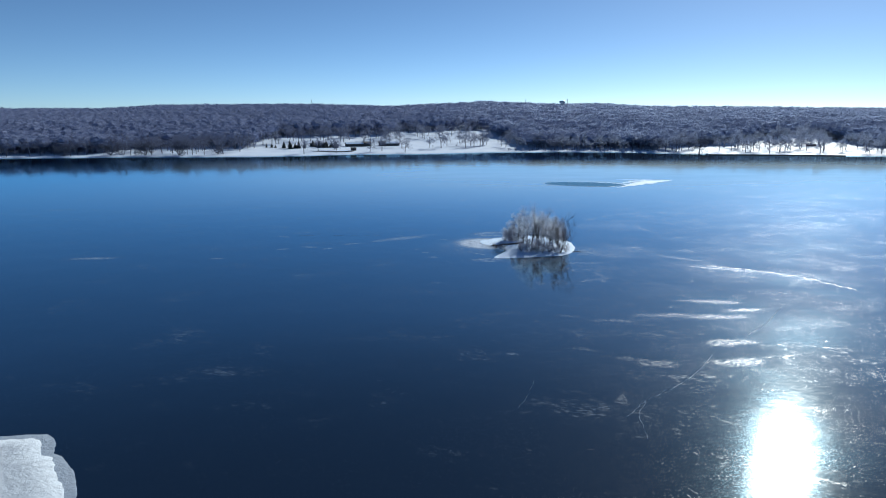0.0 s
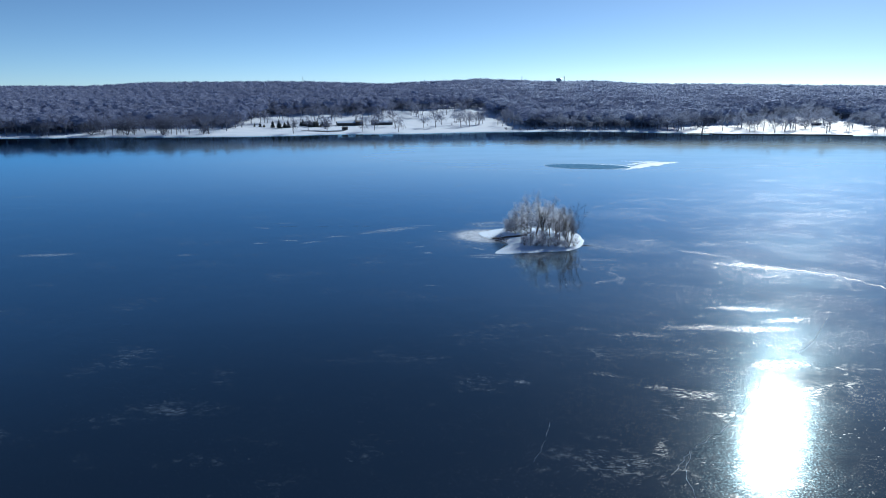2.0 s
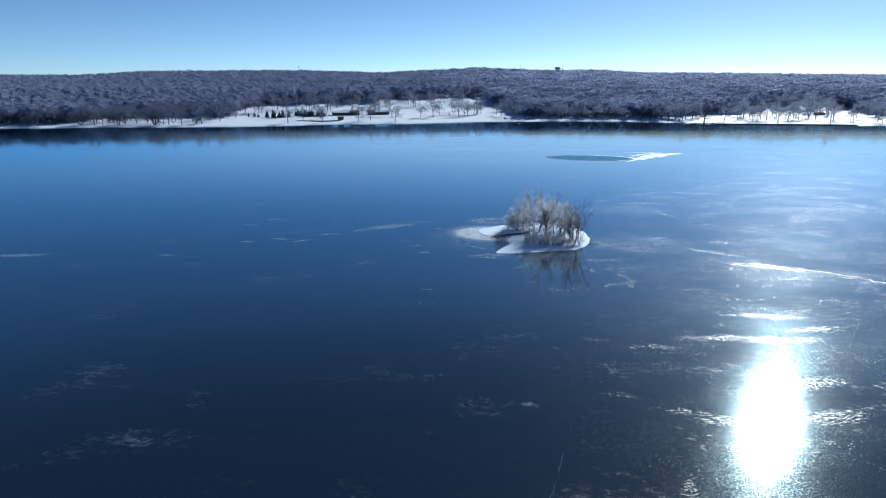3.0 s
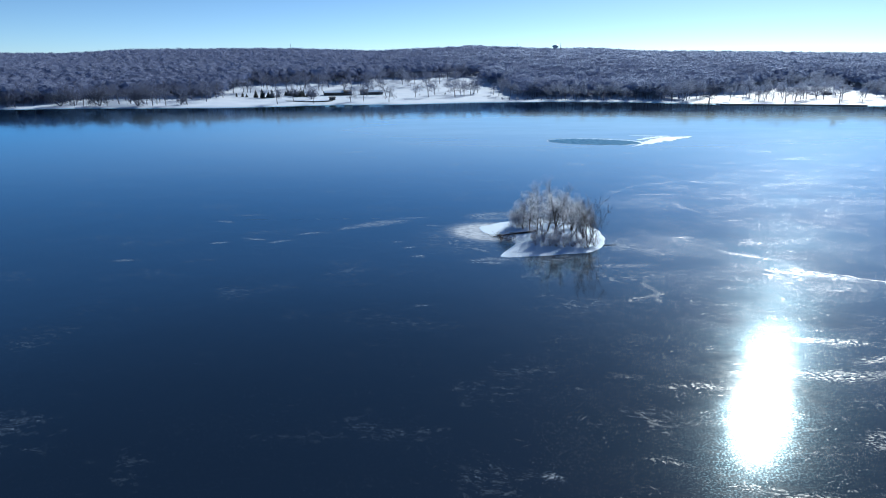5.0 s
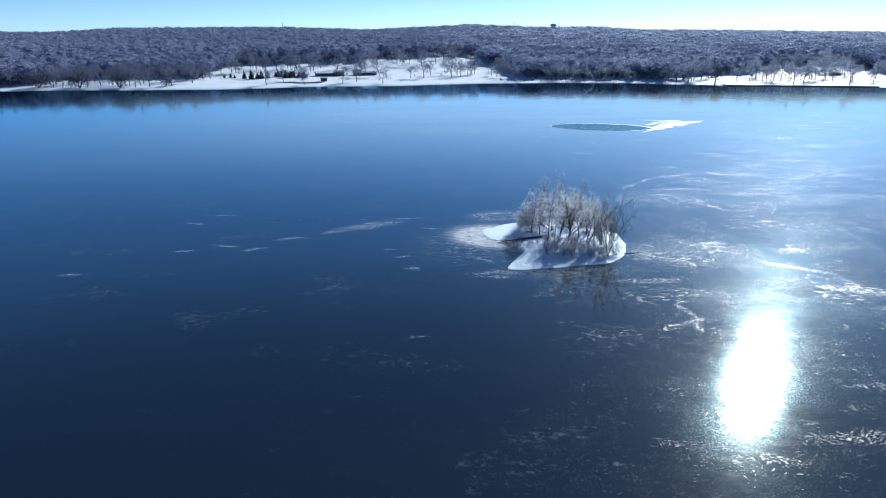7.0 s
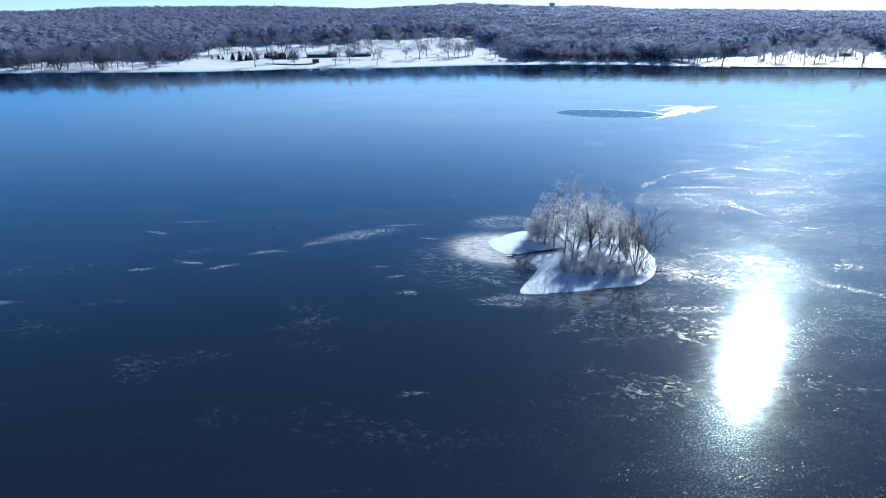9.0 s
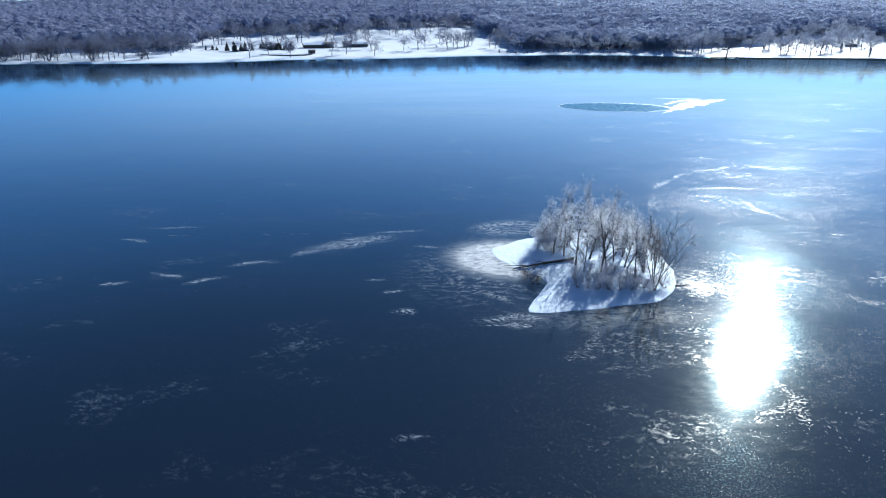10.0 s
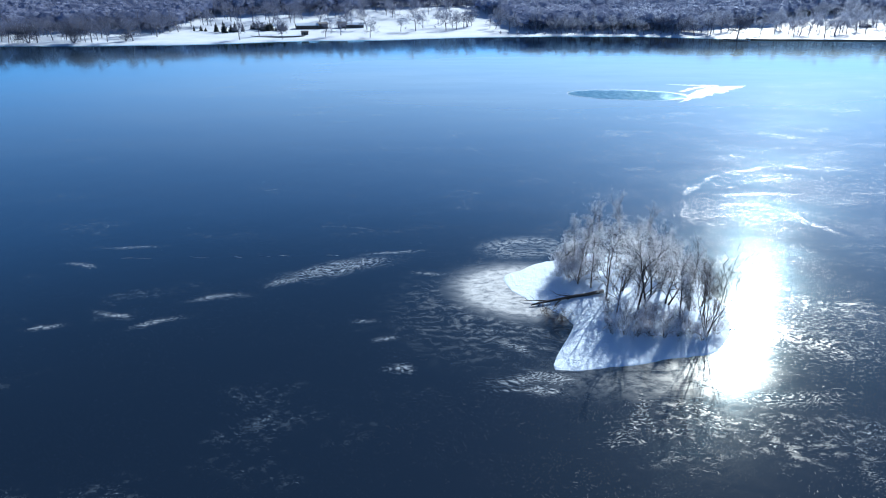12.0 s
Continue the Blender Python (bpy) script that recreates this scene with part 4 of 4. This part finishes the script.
# ---- driftwood on the island ----
def fallen_log(x0, y0, z0, x1, y1, z1, r, seed, label, boughs):
    rng = random.Random(seed)
    body, bough = Shape(), Shape()
    a, b = Vector((0, 0, 0)), Vector((x1 - x0, y1 - y0, z1 - z0))
    pts = [a.lerp(b, i / 8) + Vector((0, rng.gauss(0, 0.05), rng.gauss(0, 0.04))) for i in range(9)]
    body.tube(pts, [r * (1 - 0.08 * i) for i in range(9)], 8)
    t = thing("fallen_tree" if boughs else "driftwood_log", x0, y0, z0)
    part("trunk", body.mesh("trunk", M_BARK, True), t)
    for i in range(boughs):
        one = Shape()
        q = a.lerp(b, 0.35 + 0.62 * i / boughs)
        d = (b - a).normalized()
        pts, end = limb(one, rng, q, rand_dir(rng, d, 0.6), (b - a).length * rng.uniform(0.18, 0.35), r * 0.4, r * 0.12, 5, 4, 0.2, -0.01)
        for k in range(5):
            limb(one, rng, pts[1 + k % 4], rand_dir(rng, end, 0.8), rng.uniform(0.5, 1.3), r * 0.14, r * 0.05, 3, 2, 0.2, 0)
        part("bough", one.mesh("bough", M_BARK, True), t)
    return tagged(t, label, "fallen tree" if boughs else "log")


fallen_log(22.3, 174.6, 0.66, 12.9, 172.3, 0.24, 0.24, 3, "dark fallen tree reaching from the snow over the ice", 6)
fallen_log(34.4, 165.7, 0.07, 37.2, 166.1, 0.07, 0.07, 4, "dark driftwood log lying on the icy shore", 0)


# ---- conifers ----
def conifer(seed, height, girth):
    rng = random.Random(seed)
    trunk, crown = Shape(), Shape()
    trunk.tube([Vector((0, 0, -0.2)), Vector((0, 0, height * 0.5)), Vector((0, 0, height * 0.97))], [height * 0.025, height * 0.015, 0.01], 6)
    for i in range(17):
        k = i / 16
        z, r = height * (0.06 + 0.9 * k), height * girth * (1 - k) ** rng.uniform(0.6, 1.0) * rng.uniform(0.75, 1.15) + 0.05
        n = int(16 - 9 * k)
        for j in range(n):
            w = 2 * math.pi * (j + rng.random() * 0.7) / n
            out = Vector((math.cos(w), math.sin(w), 0))
            rr = r * rng.uniform(0.75, 1.12)
            a = Vector((0, 0, z + height * 0.05))
            b = out * rr + Vector((0, 0, z - rr * 0.25))
            side = Vector((-out.y, out.x, rng.uniform(-0.3, 0.3)))
            crown.blade(a, a.lerp(b, 0.6), 0.10 * rr + 0.03, side)
            crown.blade(a.lerp(b, 0.4), b, 0.17 * rr + 0.04, side)
            crown.blade(a.lerp(b, 0.5), b + Vector((0, 0, -0.12 * rr)), 0.14 * rr + 0.03, (side + Vector((0, 0, 0.8))).normalized())
    t = thing("conifer", 0, 0, -500)
    part("trunk", trunk.mesh("trunk", M_BARK, True), t)
    part("crown", crown.mesh("crown", M_FIR), t)
    return tagged(t, "dark green conifer standing in snow by the pavilions", "conifer", "conifers by the pavilions")


frng = random.Random(17)
FIRS = [(-171, 626, 3.0), (-166, 627, 3.4), (-162, 625, 2.4), (-153, 622, 5.5), (-147, 620, 6.4), (-145, 616, 5.2), (-142, 622, 4.4), (-138.5, 621, 6.0), (-134, 625, 5.0)]
FIRS += [(-131 + 27 * frng.random() ** 0.9, 633 + frng.uniform(-4, 9), frng.uniform(2.6, 5.4)) for k in range(28)]
plant([conifer(61 + k, 6, w) for k, w in enumerate((0.30, 0.38, 0.46, 0.34))], [(x, y, land(x, y), h / 4.6) for x, y, h in FIRS], 9)


# ---- pavilions and shore works ----
def boxmesh(name, mat, *boxes):
    s = Shape()
    for b in boxes:
        s.box(*b)
    return s.mesh(name, mat)


def pavilion(x, y, z, length, flip, turn):
    """A long low wing with a taller block at one end, under flat snowy roofs."""
    t = thing("pavilion", x, y, z, turn)
    k = -1 if flip else 1

    def span(a, b):
        return (a, b) if k > 0 else (-b, -a)
    w0, w1 = span(-length / 2, length / 2 - 7)
    b0, b1 = span(length / 2 - 7, length / 2)
    part("wing_wall", boxmesh("wing_wall", M_WALL, (w0, w1, -3, 4, -1.2, 2.3)), t)
    part("block_wall", boxmesh("block_wall", M_WALL, (b0, b1, -3.6, 4.6, -1.2, 3.6)), t)

    def gable(a, b, y0, y1, eave, ridge, thick):
        """Two slopes with a ridge along x, as a closed slab."""
        ym = (y0 + y1) / 2
        prof = [(y0, eave), (ym, ridge), (y1, eave), (y1, eave + thick), (ym, ridge + thick), (y0, eave + thick)]
        v = [(a, y, z) for y, z in prof] + [(b, y, z) for y, z in prof]
        f = [(0, 1, 4, 5), (1, 2, 3, 4), (11, 10, 7, 6), (10, 9, 8, 7)] + [(i, i + 6, (i + 1) % 6 + 6, (i + 1) % 6) for i in range(6)]
        return v, f
    wr = part("wing_roof", mesh("wing_roof", *gable(w0 - 0.4, w1 + 0.4, -3.8, 4.8, 2.2, 3.9, 0.22), M_ROOF), t)
    part("roof_snow", mesh("roof_snow", *gable(w0 - 0.1, w1 + 0.1, -3.4, 4.4, 2.52, 4.06, 0.16), M_SNOW), wr)
    br = part("block_roof", mesh("block_roof", *gable(b0 - 0.5, b1 + 0.5, -4.4, 5.4, 3.4, 4.5, 0.3), M_ROOF), t)
    part("roof_snow", mesh("roof_snow", *gable(b0 + 0.6, b1 - 0.6, -0.6, 4.6, 4.12, 4.72, 0.14), M_SNOW), br)
    n = int((w1 - w0) / 2.6)
    for i in range(n):
        c = w0 + (i + 0.5) * (w1 - w0) / n
        win = part("window", boxmesh("window", M_WALL, (c - 0.85, c - 0.75, -3.06, -2.98, 0.7, 2.1), (c + 0.75, c + 0.85, -3.06, -2.98, 0.7, 2.1),
                                     (c - 0.75, c + 0.75, -3.06, -2.98, 2.0, 2.1), (c - 0.75, c + 0.75, -3.10, -2.98, 0.6, 0.7)), t)
        part("pane", boxmesh("pane", M_GLASS, (c - 0.75, c + 0.75, -3.03, -3.005, 0.7, 2.0)), win)
    c = (b0 + b1) / 2
    part("door", boxmesh("door", M_GLASS, (c - 1.2, c + 1.2, -3.68, -3.6, 0, 2.2)), t)
    return tagged(t, "long low dark park pavilion with snow on its roof", "building", "pavilions above the beach")


pavilion(-86, 655, land(-86, 652), 25, False, 16)
pavilion(-55, 661, land(-55, 658), 21, True, 6)


def terrace(cx, cy, rx, ry):
    t = thing("terrace", cx, cy, 0)
    z0 = land(cx, cy - ry)
    top = z0 + 0.6 * (land(cx, cy) - z0) + 0.1
    wall, deck = Shape(), []
    n = 48
    arc = [(math.cos(a), math.sin(a)) for a in [math.pi + math.pi * i / n for i in range(n + 1)]]
    for (c0, s0), (c1, s1) in zip(arc, arc[1:]):
        b = len(wall.v)
        for c, s in ((c0, s0), (c1, s1)):
            for k, z in ((1.0, z0 - 0.8), (1.0, top + 0.3), (0.975, top + 0.3), (0.975, z0 - 0.8)):
                wall.v.append(Vector((c * rx * k, s * ry * k, z)))
        wall.f += [(b, b + 4, b + 5, b + 1), (b + 1, b + 5, b + 6, b + 2), (b + 2, b + 6, b + 7, b + 3)]
    part("curved_wall", wall.mesh("curved_wall", M_STONE), t)
    v = [(c * rx * 0.975, s * ry * 0.975, top) for c, s in arc] + [(rx * 0.975, 4, top), (-rx * 0.975, 4, top)]
    v += [(x, y, z0 - 0.8) for x, y, z in v]
    m = len(v) // 2
    f = [tuple(range(m)), tuple(reversed(range(m, 2 * m)))] + [(i, i + m, (i + 1) % m + m, (i + 1) % m) for i in range(m)]
    part("deck", mesh("deck", v, f, M_SNOW), t, "snow-covered terrace floor")
    return tagged(t, "semicircular snowy beach terrace behind a dark stone wall", "terrace")


terrace(-103, 601, 20.5, 12.5)


def kiosk(x, y, w, d, h, label, name="kiosk"):
    t = thing(name, x, y, land(x, y) - 0.3, 5)
    part("wall", boxmesh("wall", M_WALL, (-w / 2, w / 2, -d / 2, d / 2, 0, h)), t)
    v = [(-w / 2 - 0.5, -d / 2 - 0.5, h), (w / 2 + 0.5, -d / 2 - 0.5, h), (w / 2 + 0.5, d / 2 + 0.5, h), (-w / 2 - 0.5, d / 2 + 0.5, h), (-w / 2, 0, h + d * 0.3), (w / 2, 0, h + d * 0.3)]
    part("roof", mesh("roof", v, [(0, 1, 5, 4), (2, 3, 4, 5), (0, 4, 3), (1, 2, 5), (3, 2, 1, 0)], M_ROOF), t)
    part("door", boxmesh("door", M_GLASS, (-0.5, 0.5, -d / 2 - 0.05, -d / 2, 0.1, 2.1)), t)
    return tagged(t, label, "hut")


kiosk(-84, 607, 5, 3, 2.3, "small dark kiosk at the end of the terrace")
kiosk(367.8, 645, 8, 4, 1.6, "dark wooden shelter hut among park trees", "shelter")
kiosk(411, 685, 12, 4, 1.7, "long low dark picnic shelter in the snow", "shelter")


def quay(x0, x1):
    s = Shape()
    xs = [x0 + (x1 - x0) * i / 60 for i in range(61)]
    for i, x in enumerate(xs):
        y = float(np.interp(x, SHORE_X, SHORE_Y)) - 4.0
        for dy, z in ((-0.4, -0.6), (-0.4, 0.75), (0.5, 0.85), (0.5, -0.6)):
            s.v.append(Vector((x, y + dy, z)))
        if i:
            b = 4 * i
            s.f += [(b - 4, b, b + 1, b - 3), (b - 3, b + 1, b + 2, b - 2), (b - 2, b + 2, b + 3, b - 1)]
    s.f += [(0, 1, 2, 3), tuple(len(s.v) - k for k in (1, 2, 3, 4))]
    t = thing("sea_wall", 0, 0, 0)
    part("stone_face", s.mesh("stone_face", M_STONE), t)
    c = Shape()
    for i, x in enumerate(xs):
        y = float(np.interp(x, SHORE_X, SHORE_Y)) - 4.0
        for dy, z in ((-0.3, 0.78), (-0.3, 0.92), (8, 0.98), (8, 0.5)):
            c.v.append(Vector((x, y + dy, z)))
        if i:
            b = 4 * i
            c.f += [(b - 4, b, b + 1, b - 3), (b - 3, b + 1, b + 2, b - 2), (b - 2, b + 2, b + 3, b - 1)]
    part("snow_cap", c.mesh("snow_cap", M_SNOW), t)
    return tagged(t, "long dark stone lake wall capped with snow", "wall")


quay(236, 345)


def dock(x, y, w, d):
    t = thing("jetty", x, y, 0.0, -6)
    n = 26
    for i in range(n):
        c = -w / 2 + (i + 0.5) * w / n
        part("plank", boxmesh("plank", M_WALL, (c - w / n * 0.46, c + w / n * 0.46, -d / 2, d / 2, 0.75, 0.83)), t)
    for i in range(5):
        c = -w / 2 + 0.6 + i * (w - 1.2) / 4
        for yy in (-d / 2 + 0.3, d / 2 - 0.3):
            s = Shape()
            s.tube([Vector((c, yy, -0.5)), Vector((c, yy, 1.0))], [0.14, 0.14], 8)
            part("pile", s.mesh("pile", M_BARK), t)
    part("beam", boxmesh("beam", M_BARK, (-w / 2, w / 2, -d / 2 - 0.02, -d / 2 + 0.14, 0.45, 0.75)), t)
    return tagged(t, "low dark timber jetty below a big bare tree", "jetty")


dock(224, 571, 19, 4)


# ---- on the skyline ----
def water_tower(x, y, top):
    z = land(x, y)
    t = thing("water_tower", x, y, z)
    h = top - z
    s = Shape()
    ring = [(0.10, h - 7.6), (1.8, h - 7.4), (4.6, h - 5.5), (6.2, h - 3.6), (6.3, h - 2.6), (5.5, h - 1.2), (3.3, h - 0.3), (0.1, h)]
    s.tube([Vector((0, 0, q[1])) for q in ring], [q[0] for q in ring], 28)
    part("tank", s.mesh("tank", M_STEEL, True), t)
    c = Shape()
    c.tube([Vector((0, 0, -1)), Vector((0, 0, 4)), Vector((0, 0, h - 7.4))], [3.0, 1.7, 1.6], 16)
    part("column", c.mesh("column", M_STEEL, True), t)
    return tagged(t, "pale blue water tower rising over the wooded ridge", "water tower")


def mast(x, y, top):
    z = land(x, y)
    t = thing("radio_mast", x, y, z)
    h = top - z
    for k in range(3):
        a = 2 * math.pi * k / 3
        s = Shape()
        s.tube([Vector((math.cos(a) * 1.0, math.sin(a) * 1.0, -1)), Vector((math.cos(a) * 0.4, math.sin(a) * 0.4, h))], [0.22, 0.16], 6)
        part("leg", s.mesh("leg", M_GREY), t)
    for i in range(int(h / 3)):
        s = Shape()
        r0, r1 = 1.0 - 0.6 * i * 3 / h, 1.0 - 0.6 * (i + 1) * 3 / h
        for k in range(3):
            a, b = 2 * math.pi * k / 3, 2 * math.pi * (k + 1) / 3
            s.tube([Vector((math.cos(a) * r0, math.sin(a) * r0, i * 3)), Vector((math.cos(b) * r1, math.sin(b) * r1, i * 3 + 3))], [0.08, 0.08], 4)
        part("brace", s.mesh("brace", M_GREY), t)
    return tagged(t, "thin grey lattice mast on the wooded ridge", "mast", "masts on the ridge")


water_tower(255, 1400, 62.5)
mast(-281, 1400, 64)
mast(177, 1400, 66)
mast(262, 1380, 66)
